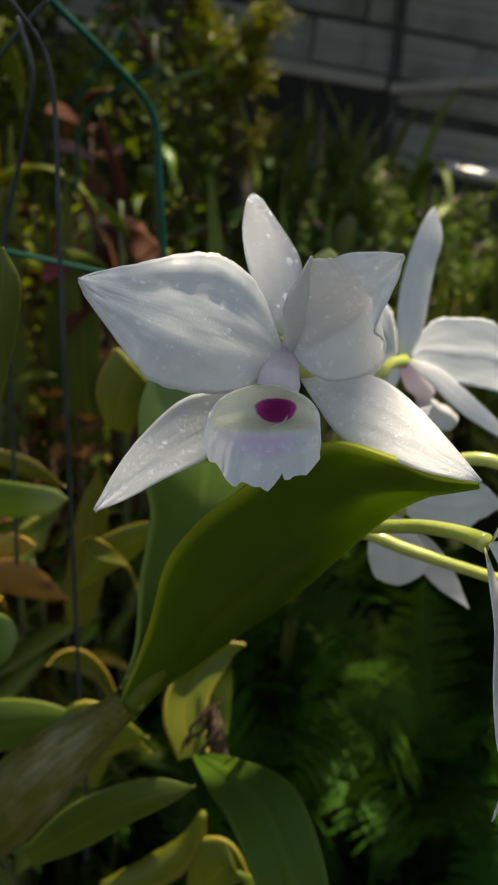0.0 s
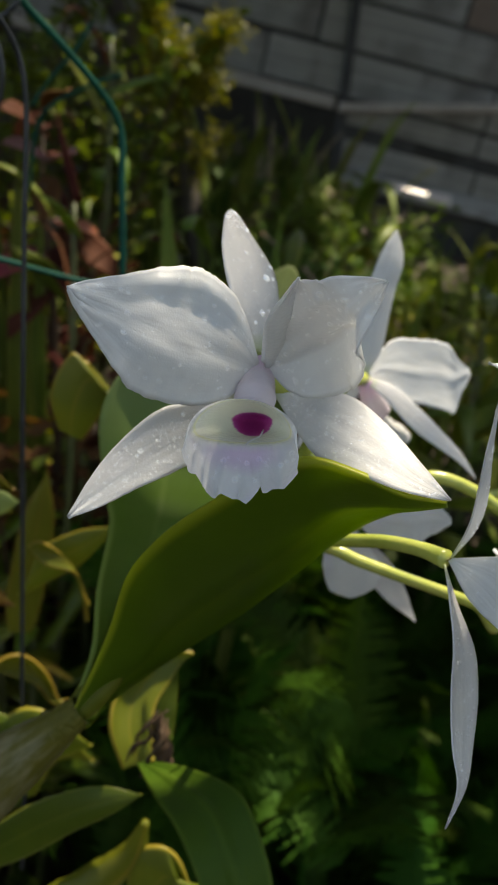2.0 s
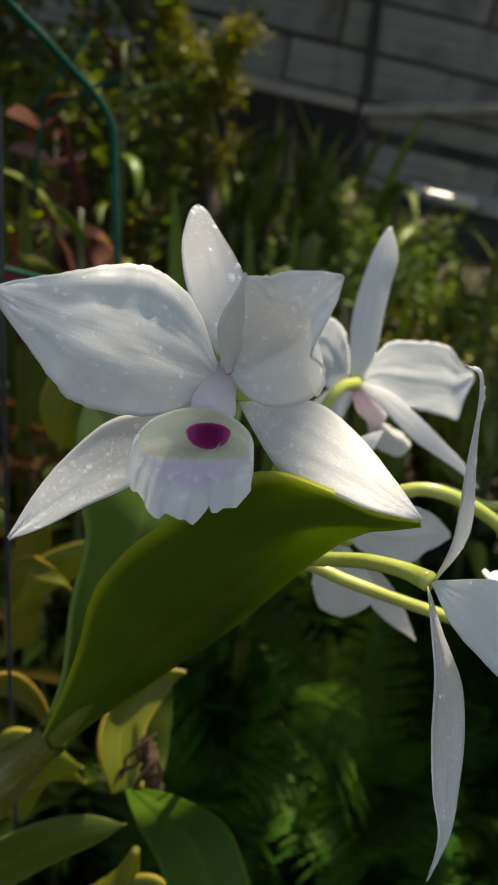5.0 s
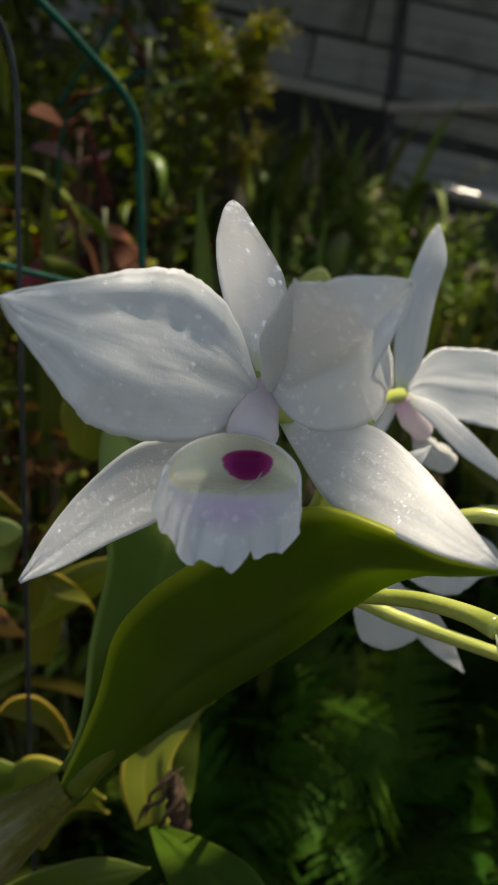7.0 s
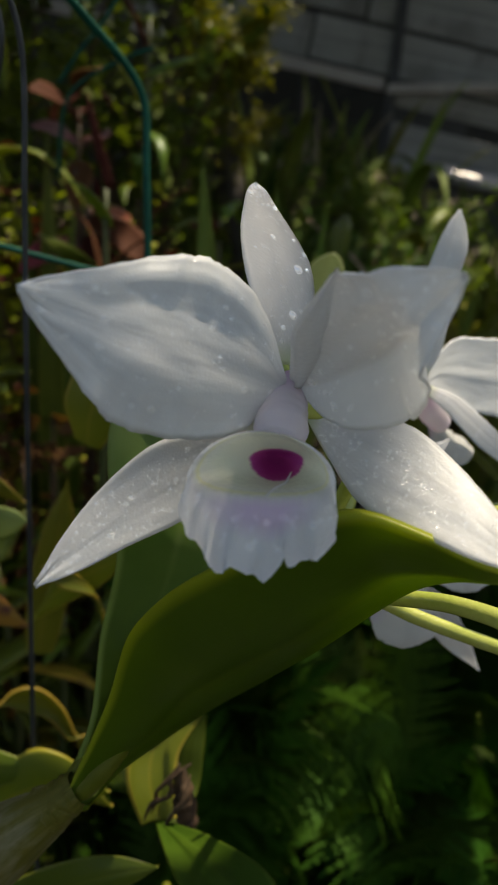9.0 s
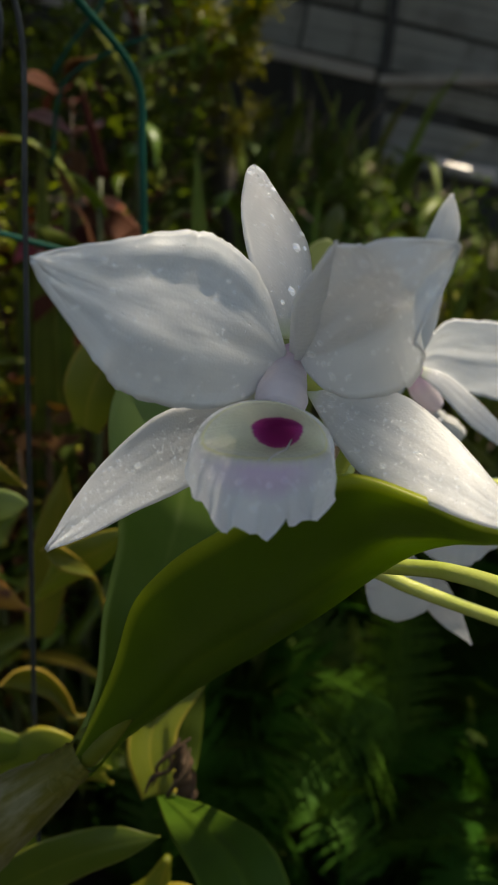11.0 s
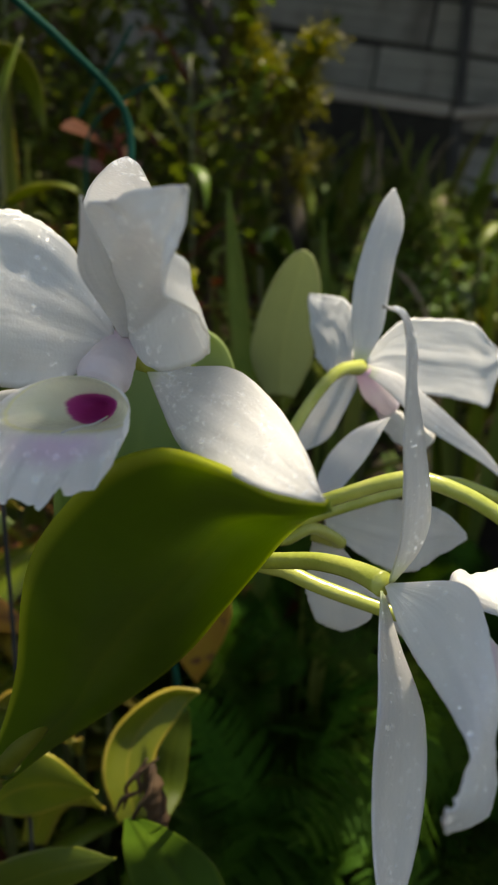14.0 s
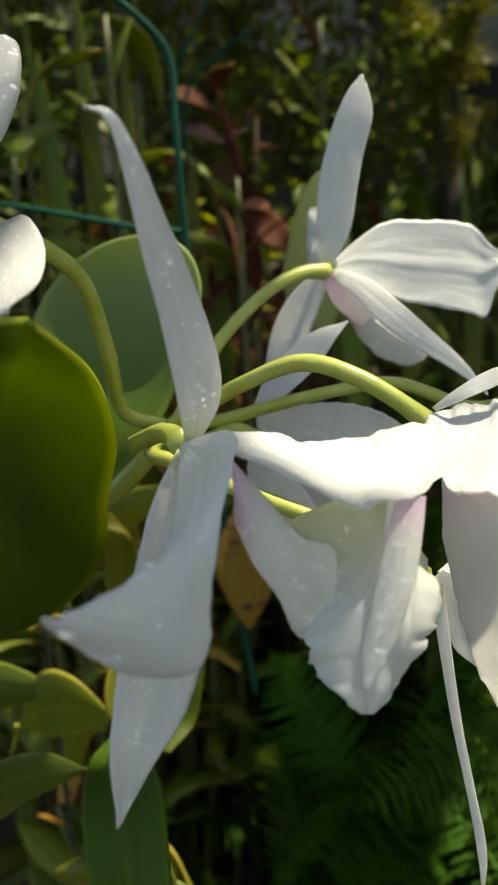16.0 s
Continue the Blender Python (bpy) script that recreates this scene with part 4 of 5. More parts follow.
for i in range(4):
    rnd = random.Random(40 + i)
    a = Vector((0.029 + rnd.uniform(-.004, .004), 0.374 + rnd.uniform(-.004, .004), 0.998))
    pts, d = [], Vector((rnd.uniform(-.004, .004), rnd.uniform(-.004, .004), -0.007))
    for k in range(5):
        pts.append(tuple(a + d * k + Vector((rnd.uniform(-.003, .003), rnd.uniform(-.003, .003), 0))))
    part("dead_root", tube_mesh("dead_root", pts, [0.0004, 0.0012, 0.0009, 0.0011, 0.0003], 20, 7, 0.3, i), M_brown, plant, world=True)
part("pedicel", tube_mesh("pedicel", [(0.081, 0.326, 1.133), (0.0953, 0.335, 1.1331), (0.1123, 0.342, 1.137), (0.1293, 0.35, 1.1401), (0.1465, 0.36, 1.141), (0.1717, 0.368, 1.1314), (0.182, 0.37, 1.1327)], [0.0021, 0.0022, 0.0021, 0.0021, 0.0021, 0.0023, 0.0025]), M_pedicel, plant, world=True)
part("leaf", Blade([(66.2, 260, 65.6, 8.4, 0, -0.6), (67.3, 255, 89.4, 17.2, 0, -1.2), (72, 249, 113.9, 16.2, 0, -0.5), (77.6, 241, 135.7, 11.5, 0, -1.4), (80.5, 235, 147.7, 4.8, 0, -0.4), (81.3, 232, 150.9, 0, 0, 0)], **dict(LEAF, cup=0.25)).mesh("leaf"), M_leaf_young, plant, "upright pale green young leaf")

part("dew", drops_mesh("dew", [Blade([(1.2, 6, -3.6, 2.5, 1, -1.5), (11.2, 20, 11.4, 5.4, 5, -6.9), (17.5, 40, 28.3, 13.1, 5, -8.8), (23.8, 65, 49.2, 19.1, 5, -6.8), (25.6, 85, 64.9, 27, 8, -2.3), (28.1, 100, 94.3, 33.4, 5, -2.5), (35.9, 108.5, 115.4, 27.1, 3.5, -2.6), (40.9, 111.5, 126.2, 12.9, 1.5, -0.8), (42.3, 112, 128.5, 1.2, 0, -0)], **dict(LEAF, cup=0.2))], 40, (0.0002, 0.0009), 5, -1), M_water, plant, kind="stuff")

# ---- neighbouring orchid leaves ----
ON = (-0.09, 0.47, 0.95)
yellowing = thing("orchid_plant", ON, "crowded old orchid plant with yellowing leaves", "plant")
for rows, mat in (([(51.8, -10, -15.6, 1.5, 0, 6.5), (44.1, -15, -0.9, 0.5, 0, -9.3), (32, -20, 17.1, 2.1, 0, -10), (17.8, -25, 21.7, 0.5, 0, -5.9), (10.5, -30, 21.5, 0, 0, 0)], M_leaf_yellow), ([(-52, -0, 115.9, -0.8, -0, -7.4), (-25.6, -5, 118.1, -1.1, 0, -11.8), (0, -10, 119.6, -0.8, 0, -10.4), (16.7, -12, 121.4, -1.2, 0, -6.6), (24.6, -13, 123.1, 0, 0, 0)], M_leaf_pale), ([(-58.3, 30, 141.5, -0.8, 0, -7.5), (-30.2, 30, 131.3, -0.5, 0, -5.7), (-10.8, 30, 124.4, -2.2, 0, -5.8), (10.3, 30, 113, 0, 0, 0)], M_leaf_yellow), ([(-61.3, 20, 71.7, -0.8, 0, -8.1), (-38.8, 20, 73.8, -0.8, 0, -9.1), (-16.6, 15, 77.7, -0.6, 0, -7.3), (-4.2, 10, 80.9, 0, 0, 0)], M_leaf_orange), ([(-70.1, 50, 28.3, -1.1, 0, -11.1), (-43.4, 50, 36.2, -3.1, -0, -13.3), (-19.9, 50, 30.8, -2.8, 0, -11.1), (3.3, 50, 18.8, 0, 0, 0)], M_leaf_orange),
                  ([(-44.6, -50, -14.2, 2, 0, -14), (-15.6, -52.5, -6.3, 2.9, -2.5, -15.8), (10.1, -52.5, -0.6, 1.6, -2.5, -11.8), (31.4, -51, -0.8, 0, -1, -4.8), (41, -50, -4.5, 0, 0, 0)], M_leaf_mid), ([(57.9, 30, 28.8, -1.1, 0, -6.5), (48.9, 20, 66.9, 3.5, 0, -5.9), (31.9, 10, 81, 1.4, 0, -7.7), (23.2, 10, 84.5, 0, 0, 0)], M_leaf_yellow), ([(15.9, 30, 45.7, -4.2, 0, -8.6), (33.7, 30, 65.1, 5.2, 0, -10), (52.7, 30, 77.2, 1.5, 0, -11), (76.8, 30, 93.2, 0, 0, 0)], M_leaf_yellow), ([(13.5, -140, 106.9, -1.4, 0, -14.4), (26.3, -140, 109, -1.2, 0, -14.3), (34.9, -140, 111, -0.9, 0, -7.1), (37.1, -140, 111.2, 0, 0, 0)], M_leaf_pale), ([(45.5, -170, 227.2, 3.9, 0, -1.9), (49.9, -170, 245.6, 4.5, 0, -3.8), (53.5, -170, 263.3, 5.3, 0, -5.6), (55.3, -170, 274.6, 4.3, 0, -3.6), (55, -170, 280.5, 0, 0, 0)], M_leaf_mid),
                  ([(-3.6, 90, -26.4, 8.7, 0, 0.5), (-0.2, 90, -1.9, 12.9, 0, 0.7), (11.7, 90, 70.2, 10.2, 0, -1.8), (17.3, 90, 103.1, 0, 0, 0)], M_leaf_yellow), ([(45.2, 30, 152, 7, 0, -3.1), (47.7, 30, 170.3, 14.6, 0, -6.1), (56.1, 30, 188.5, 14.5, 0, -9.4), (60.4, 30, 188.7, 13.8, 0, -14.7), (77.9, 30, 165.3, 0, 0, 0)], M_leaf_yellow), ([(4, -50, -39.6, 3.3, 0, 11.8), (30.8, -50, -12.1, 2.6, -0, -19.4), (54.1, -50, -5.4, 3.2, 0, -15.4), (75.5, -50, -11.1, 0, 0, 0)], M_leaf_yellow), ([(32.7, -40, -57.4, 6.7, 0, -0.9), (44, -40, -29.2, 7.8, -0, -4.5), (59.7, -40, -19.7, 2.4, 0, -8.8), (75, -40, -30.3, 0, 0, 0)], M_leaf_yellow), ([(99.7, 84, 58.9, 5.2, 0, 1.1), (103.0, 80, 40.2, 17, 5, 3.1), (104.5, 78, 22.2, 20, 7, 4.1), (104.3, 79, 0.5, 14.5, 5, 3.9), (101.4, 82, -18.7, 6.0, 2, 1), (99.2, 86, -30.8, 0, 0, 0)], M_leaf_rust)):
    part("leaf", Blade(rows, **LEAF).mesh("leaf"), mat, yellowing)

# ---- wire supports ----
green = thing("wire_support", (-0.033, 0.62, 0.30), "green plastic-coated wire plant support, bent outwards at the top", "plant support")
G = 0.0022
part("upright", tube_mesh("upright", [(-0.0858, 0.52, 1.3529), (-0.08, 0.53, 1.3437), (-0.0581, 0.555, 1.3213), (-0.033, 0.586, 1.2875), (-0.0293, 0.583, 1.2478), (-0.0267, 0.578, 1.2012), (-0.0243, 0.578, 1.1078), (-0.0235, 0.6, 0.9732), (-0.0117, 0.61, 0.8302)], G, 80, 10), M_wire_green, green, world=True)
part("ring", tube_mesh("ring", [(-0.1509, 0.565, 1.2057), (-0.1121, 0.566, 1.1985), (-0.0797, 0.57, 1.1914), (-0.0515, 0.574, 1.1856), (-0.0288, 0.579, 1.1827)], G * 0.8, 40, 8), M_wire_green, green, world=True)
part("prong", tube_mesh("prong", [(-0.155, 0.85, 1.3097), (-0.1335, 0.84, 1.3348), (-0.1105, 0.83, 1.3579), (-0.0952, 0.83, 1.3822)], G * 0.8, 24, 8), M_wire_green, green, world=True)
part("prong", tube_mesh("prong", [(-0.1707, 0.9, 1.2309), (-0.1532, 0.88, 1.3023), (-0.1032, 0.86, 1.3316), (-0.0713, 0.85, 1.3428)], G * 0.8, 24, 8), M_wire_green, green, world=True)
gray = thing("wire_support", (-0.05, 0.47, 0.30), "thin grey galvanised wire plant support", "plant support")
H = 0.0012
for rows in ([(-0.0617, 0.4, 1.3231), (-0.0531, 0.415, 1.3072), (-0.0501, 0.42, 1.2907), (-0.0519, 0.424, 1.229), (-0.0534, 0.424, 1.145), (-0.0543, 0.424, 1.0654), (-0.0553, 0.423, 0.9547), (-0.0536, 0.42, 0.9102), (-0.0559, 0.42, 0.8445)], [(-0.0771, 0.46, 1.3242), (-0.0711, 0.46, 1.2992), (-0.082, 0.47, 1.2652), (-0.099, 0.48, 1.2184), (-0.1023, 0.48, 1.128), (-0.1075, 0.48, 1.0169)], [(-0.0729, 0.5, 1.3385), (-0.0907, 0.5, 1.3223), (-0.1112, 0.5, 1.3)]):
    part("wire", tube_mesh("wire", rows, H, 60, 8), M_wire_gray, gray, world=True)

# ---- ground and distance ----
M_net = plain_material("dark_shade_net", (0.018, 0.022, 0.018), (0.04, 0.045, 0.038), 7, 0.8, 0, 0.3, 0.004)

def bank(x, y):
    """Height of the planted bank, which rises behind the orchid and levels out."""
    k = min(max((y - 0.5) / 2.3, 0.0), 1.0)
    return 0.18 + 0.72 * k * k * (3 - 2 * k) + 0.03 * noise.noise((x * 1.7, y * 1.7, 0.3))


def ground_mesh():
    xs = np.r_[-300, -60, -15, np.linspace(-5, 6, 56), 15, 60, 300]
    ys = np.r_[-300, -60, -15, np.linspace(-4, 8, 61), 15, 60, 300]
    V = [(x, y, bank(x, y)) for y in ys for x in xs]
    w = len(xs)
    Fc = [(r * w + c, r * w + c + 1, (r + 1) * w + c + 1, (r + 1) * w + c) for r in range(len(ys) - 1) for c in range(w - 1)]
    return mesh_of("ground", V, Fc)


tagged(part("ground", ground_mesh(), M_soil), "dark damp garden soil on a rising bank", "ground", kind="structure")


def laid(ob, a, b, turn=0.0):
    """Lays a mesh that is long in x between two places."""
    a, b = Vector(a), Vector(b)
    q = (b - a).to_track_quat("X", "Z").to_matrix().to_4x4()
    ob.matrix_local = Matrix.Translation((a + b) / 2) @ q @ pose(0, 0, 0, turn, 0, 0)
    return ob


def board_wall(name, a, b, low, high, label, seed):
    """A weathered wall of wide boards with dark gaps between them, dark posts and a pale rail at its foot."""
    rnd = random.Random(seed)
    a, b = Vector((*a, 0)), Vector((*b, 0))
    w = thing(name, (a.x, a.y, 0), label, "wall", kind="structure")
    long = (b - a).length
    way = (b - a) / long
    off = Vector((way.y, -way.x, 0))
    if off.y > 0:
        off = -off
    z, me = low + 0.09, {}
    part("backing", box_mesh("backing", (long, 0.03, high - 0.3), 0), M_net, w)
    laid(w.children[-1], way * 0 - off * 0.05 + Vector((0, 0, (0.3 + high) / 2)), way * long - off * 0.05 + Vector((0, 0, (0.3 + high) / 2)))
    while z < high:
        h = 0.25
        x = 0.0
        while x < long - 0.05:
            ln = min(rnd.choice((0.62, 0.85, 1.1)), long - x)
            key = (round(ln, 2), h)
            if key not in me:
                me[key] = box_mesh("board", (ln - 0.006, 0.02, h - 0.012), 0.003)
            p = part("board", me[key], M_board, w)
            s = Vector((0, 0, z + h / 2 + rnd.uniform(-0.008, 0.008))) + off * rnd.uniform(0.0, 0.008)
            laid(p, way * x + s, way * (x + ln) + s, rnd.uniform(-2, 2))
            x += ln
        z += h + rnd.choice((0.012, 0.075))
    part("rail", box_mesh("rail", (long, 0.05, 0.075), 0.006), M_rail, w)
    laid(w.children[-1], off * 0.03 + Vector((0, 0, low + 0.04)), way * long + off * 0.03 + Vector((0, 0, low + 0.04)))
    x = 0.02
    post = box_mesh("post", (high - 0.3, 0.07, 0.07), 0.006)
    while x < long:
        p = part("post", post, M_post, w)
        p.matrix_local = Matrix.Translation(way * x + off * 0.06 + Vector((0, 0, (0.3 + high) / 2))) @ pose(0, 0, 0, 0, 90, 0)
        x += 1.45
    return w


# side walls added to close off the place and hold back sky light
board_wall("wall_west", (-2.6, 4.9), (-2.6, 1.0), 1.62, 3.0, "added side wall of weathered grey boards with dark posts, holding back sky light", 1)
board_wall("wall_east", (3.6, 4.9), (3.6, 1.6), 1.62, 2.55, "added side wall of weathered grey boards with a pale rail, out of view", 2)


def slope(x, v):
    """Height of the back wall's board lines, which fall to the right."""
    return 1.66 - 0.16 * (x - 0.53) + v


back = thing("wall_north", (0.53, 4.95, 0.0), "weathered grey wall of sloping boards with dark gaps", "wall", kind="structure")
brnd = random.Random(4)
ROWS = ((-0.33, -0.125, 0.56, 3.5), (-0.05, 0.072, 0.56, 3.5), (0.085, 0.31, -2.55, 3.5), (0.335, 0.57, -2.55, 3.5), (0.585, 0.83, -2.55, 3.5), (0.855, 1.10, -2.55, 3.5))
for v0, v1, x0, x1 in ROWS:
    x = x0
    while x < x1 - 0.1:
        ln = min(brnd.choice((0.55, 0.8, 1.05, 1.3)), x1 - x)
        p = part("board", box_mesh("board", (ln - 0.006, 0.02, v1 - v0 - 0.008), 0.003), M_board, back)
        dv, dy = (v0 + v1) / 2 + brnd.uniform(-0.006, 0.006), brnd.uniform(-0.006, 0.006)
        laid(p, (x - 0.53, dy, slope(x, dv)), (x + ln - 0.53, dy, slope(x + ln, dv)), brnd.uniform(-3, 3))
        x += ln
laid(part("rail", box_mesh("rail", (3.1, 0.05, 0.062), 0.006), M_rail, back), (-3.09, -0.04, slope(-2.56, 0.035)), (-0.01, -0.04, slope(0.52, 0.035)))
laid(part("rail", box_mesh("rail", (3.0, 0.06, 0.05), 0.008), M_rail, back), (0.0, -0.07, 1.675), (2.99, -0.07, 1.88))
for x in (-2.2, -0.95, 0.53, 1.95, 3.3):
    laid(part("post", box_mesh("post", (2.6, 0.05, 0.05), 0.005), M_post, back), (x - 0.545, -0.05, 0.25), (x - 0.47, -0.05, 2.85))
# tilted ledge and pale metal strip, added to catch a patch of sun
laid(part("ledge", box_mesh("ledge", (1.3, 0.13, 0.012), 0.003), M_board, back), (0.03, -0.047, slope(0.56, -0.322)), (1.33, -0.047, slope(1.86, -0.322)), 58)
laid(part("flashing", box_mesh("flashing", (0.40, 0.10, 0.004), 0.001), M_sheet, back, "pale metal strip added on the ledge to carry a patch of sun"), (0.31, -0.056, slope(0.84, -0.315)), (0.71, -0.056, slope(1.24, -0.313)), 44)
# dark boards added behind the gap: they keep it dark but for a sun slot
laid(part("gap_board", box_mesh("gap_board", (0.44, 0.02, 0.09), 0.003), M_post, back), (0.03, 0.03, slope(0.56, -0.085)), (0.47, 0.03, slope(1.00, -0.085)))
laid(part("gap_board", box_mesh("gap_board", (1.99, 0.02, 0.09), 0.003), M_post, back), (0.71, 0.03, slope(1.24, -0.085)), (2.7, 0.03, slope(3.23, -0.085)))
laid(part("lower_panel", box_mesh("lower_panel", (2.9, 0.02, 0.5), 0.003), M_post, back), (0.03, 0.04, slope(0.56, -0.6)), (2.93, 0.04, slope(3.46, -0.6)))
# dark sheet added behind the wall, so that no bright sky shows through the gaps
fence = thing("fence", (0.5, 6.6, 0.0), "dark net sheet added behind the wall so its gaps stay dark", "fence", kind="structure")
laid(part("net", box_mesh("net", (9.6, 0.02, 2.7), 0.003), M_net, fence), (-4.8, 0, 1.6), (4.8, 0, 1.6))

# unseen lath roof, added to shade the planting; missing laths let sun through
roof = thing("roof", (-0.405, -0.34, 3.05), "unseen lath roof, added to shade the planting and let in sun patches", "roof", kind="structure")
lath = {}


def put_lath(x, y0, y1, wide):
    key = round(y1 - y0, 2), wide
    if key not in lath:
        lath[key] = box_mesh("lath", (wide, y1 - y0, 0.02), 0)
    p = part("lath", lath[key], M_board, roof)
    p.matrix_local = pose(x, (y0 + y1) / 2, 0)


# each opening is placed to drop sun on a chosen part of the planting
OPENINGS = ((0.60, 0.98, 2.12, 2.26), (0.28, 0.58, 1.74, 1.84), (0.70, 0.92, 1.78, 1.86), (1.42, 1.66, 2.26, 2.36), (1.30, 1.95, 2.78, 3.02), (0.92, 1.40, 1.00, 1.54), (0.70, 0.92, 1.30, 1.62), (0.78, 1.02, 3.00, 3.35), (1.48, 1.56, 3.08, 3.36), (1.70, 1.80, 3.72, 3.84))   # x from, to, y from, to
rnd = random.Random(9)
x = -4.5
while x < 5.5:
    wide = 0.17 if x < 0.2 else 0.19
    cuts = [o for o in OPENINGS if o[0] < x < o[1]]
    y = 0.1
    for o in sorted(cuts, key=lambda o: o[2]):
        put_lath(x, y, o[2], wide)
        y = o[3]
    put_lath(x, y, 6.5 if x < 0.1 else 5.5 if x < 1.7 else 4.2, wide)
    x += wide + rnd.choice((0.06, 0.10, 0.16) if x < 0.2 else (0.02, 0.04, 0.07))
# second layer, also unseen: laths added, with gaps, to keep sun off chosen spots
for x, y, wide, long in ((1.1975, 1.056, 0.075, 0.164), (1.085, 1.228, 0.11, 0.084), (1.118, 1.165, 0.045, 0.05), (1.112, 1.128, 0.034, 0.03), (1.19, 1.24, 0.10, 0.055), (1.235, 1.26, 0.07, 0.05),
                         (1.29, 1.69, 0.12, 0.28), (1.84, 5.73, 0.24, 0.34), (2.38, 5.73, 0.52, 0.34), (1.60, 2.25, 0.17, 0.25), (1.52, 2.62, 0.3, 0.12)):
    part("lath", box_mesh("lath", (wide, long, 0.02), 0), M_board, roof).matrix_local = pose(x, y, 0.022)
# unseen open-weave scraps, added to let only part of the sun onto the front flower
for x, y, wide, long, weave in ((1.0075, 1.045, 0.135, 0.126, 0.0049), (1.0975, 1.05, 0.045, 0.136, 0.0047), (1.1425, 1.025, 0.045, 0.08, 0.0047), (1.0775, 1.154, 0.035, 0.056, 0.0034)):
    bm = bmesh.new()
    strips = round(wide / 0.006)
    for k in range(strips):
        bmesh.ops.create_cube(bm, size=1.0, matrix=Matrix.Translation(((k + 0.5) * wide / strips - wide / 2, 0, 0)) @ Matrix.Diagonal((weave, long, 0.001, 1)))
    net = bpy.data.meshes.new("shade_net")
    bm.to_mesh(net)
    bm.free()
    part("shade_net", net, M_net, roof, "unseen open-weave scrap, added to dim the sun on the front flower").matrix_local = pose(x, y, 0.022)
# sheet added to keep streaks of sun off the back wall
cover = part("roof_sheet", box_mesh("roof_sheet", (1.75, 2.1, 0.02), 0), M_board, roof)
cover.matrix_local = pose(0.85, 5.55, 0.025)
for y in (0.15, 1.7, 4.0, 6.4):
    laid(part("beam", box_mesh("beam", (10.4, 0.08, 0.1), 0.005), M_post, roof), (-4.7, y, -0.07), (5.7, y, -0.07))

for px in (-4.6, 0.5, 5.6):
    for py in (0.15, 6.4):
        if px != 0.5 or py > 1:
            pm = box_mesh("post", (0.09, 0.09, 3.05), 0.006)
            part("post", pm, M_post, roof).matrix_local = pose(px, py, -1.62)

# ---- plants of the bank ----
def arc_blade(long, wide, droop, rise, seed, cup=0.2, point=0.6):
    """A single leaf that starts at the origin, climbs and bends over along +y."""
    rows = []
    for k in range(6):
        s = k / 5
        y = long * (math.sin(droop * s) / droop) * math.cos(rise) if droop else long * s * math.cos(rise)
        z = long * s * math.sin(rise) - long * droop * 0.55 * s * s
        w = wide * (math.sin(math.pi * min(1, 0.12 + 0.88 * s) ** point) if s < 1 else 0.01)
        rows.append((0, y, z, max(w, wide * 0.03), 0, 0))
    return Blade(rows, cup=cup, thick=0.0012, n=14, m=4, seed=seed, scale=1.0).mesh("leaf")


STRAPS = [arc_blade(0.34 + 0.05 * k, 0.010 + 0.0025 * (k % 3), 0.5 + 0.22 * k, 1.35 - 0.1 * k, k, 0.3, 0.45) for k in range(5)]
BROADS = [arc_blade(0.11 + 0.018 * k, 0.012 + 0.003 * (k % 3), 0.3 + 0.25 * k, 0.9 - 0.12 * k, k + 9, -0.25, 0.8) for k in range(5)]


def variants(meshes, mats):
    out = []
    for mat in mats:
        for me in meshes:
            c = me.copy()
            c.materials.append(mat)
            out.append(c)
    return out


STRAP_GREEN, STRAP_LIGHT, STRAP_RED = variants(STRAPS, [M_strap]), variants(STRAPS, [M_strap_light]), variants(STRAPS, [M_leaf_red])
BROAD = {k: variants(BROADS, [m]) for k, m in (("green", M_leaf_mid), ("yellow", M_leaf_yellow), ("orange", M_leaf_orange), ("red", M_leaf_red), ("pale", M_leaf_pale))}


def strap_plant(x, y, size, meshes, label, rnd, count):
    c = thing("strap_leaf_plant", (x, y, bank(x, y) - 0.01), label, "plant", "strap-leaved plants on the bank")
    for i in range(count):
        p = part("leaf", rnd.choice(meshes), None, c)
        s = size * rnd.uniform(0.7, 1.25)
        p.matrix_local = pose(rnd.uniform(-.03, .03), rnd.uniform(-.03, .03), 0, rnd.uniform(-14, 14), 0, i * 137.5 + rnd.uniform(-20, 20)) @ Matrix.Diagonal((s, s, s, 1))
    return c


def cane_plant(x, y, high, kinds, label, rnd, count, lean=(0, 0), mat=None, size=1.0):
    """An upright cane with leaves along its upper part."""
    z0 = bank(x, y) - 0.01
    c = thing("cane_plant", (x, y, z0), label, "plant", "leafy canes on the bank")
    top = Vector((lean[0], lean[1], high - z0))
    pts = [tuple(top * k + Vector((math.sin(k * 5 + x * 9), math.cos(k * 4 + y * 7), 0)) * 0.012 * k) for k in (0, 0.25, 0.5, 0.75, 1.0)]
    part("cane", tube_mesh("cane", pts, [0.007, 0.007, 0.006, 0.005, 0.003], 24, 7), mat or M_pedicel_dull, c)
    for i in range(count):
        k = 1 - 0.6 * (i / count) ** 1.1
        at = top * k
        kind = rnd.choice(kinds)
        p = part("leaf", rnd.choice(STRAP_RED if kind == "red" else BROAD[kind]), None, c)
        s = size * rnd.uniform(0.75, 1.3) * (0.42 if kind == "red" else 1.0)
        p.matrix_local = Matrix.Translation(at) @ pose(0, 0, 0, rnd.uniform(-25, 20), rnd.uniform(-25, 25), i * 150 + rnd.uniform(-30, 30)) @ Matrix.Diagonal((s, s, s, 1))
    return c


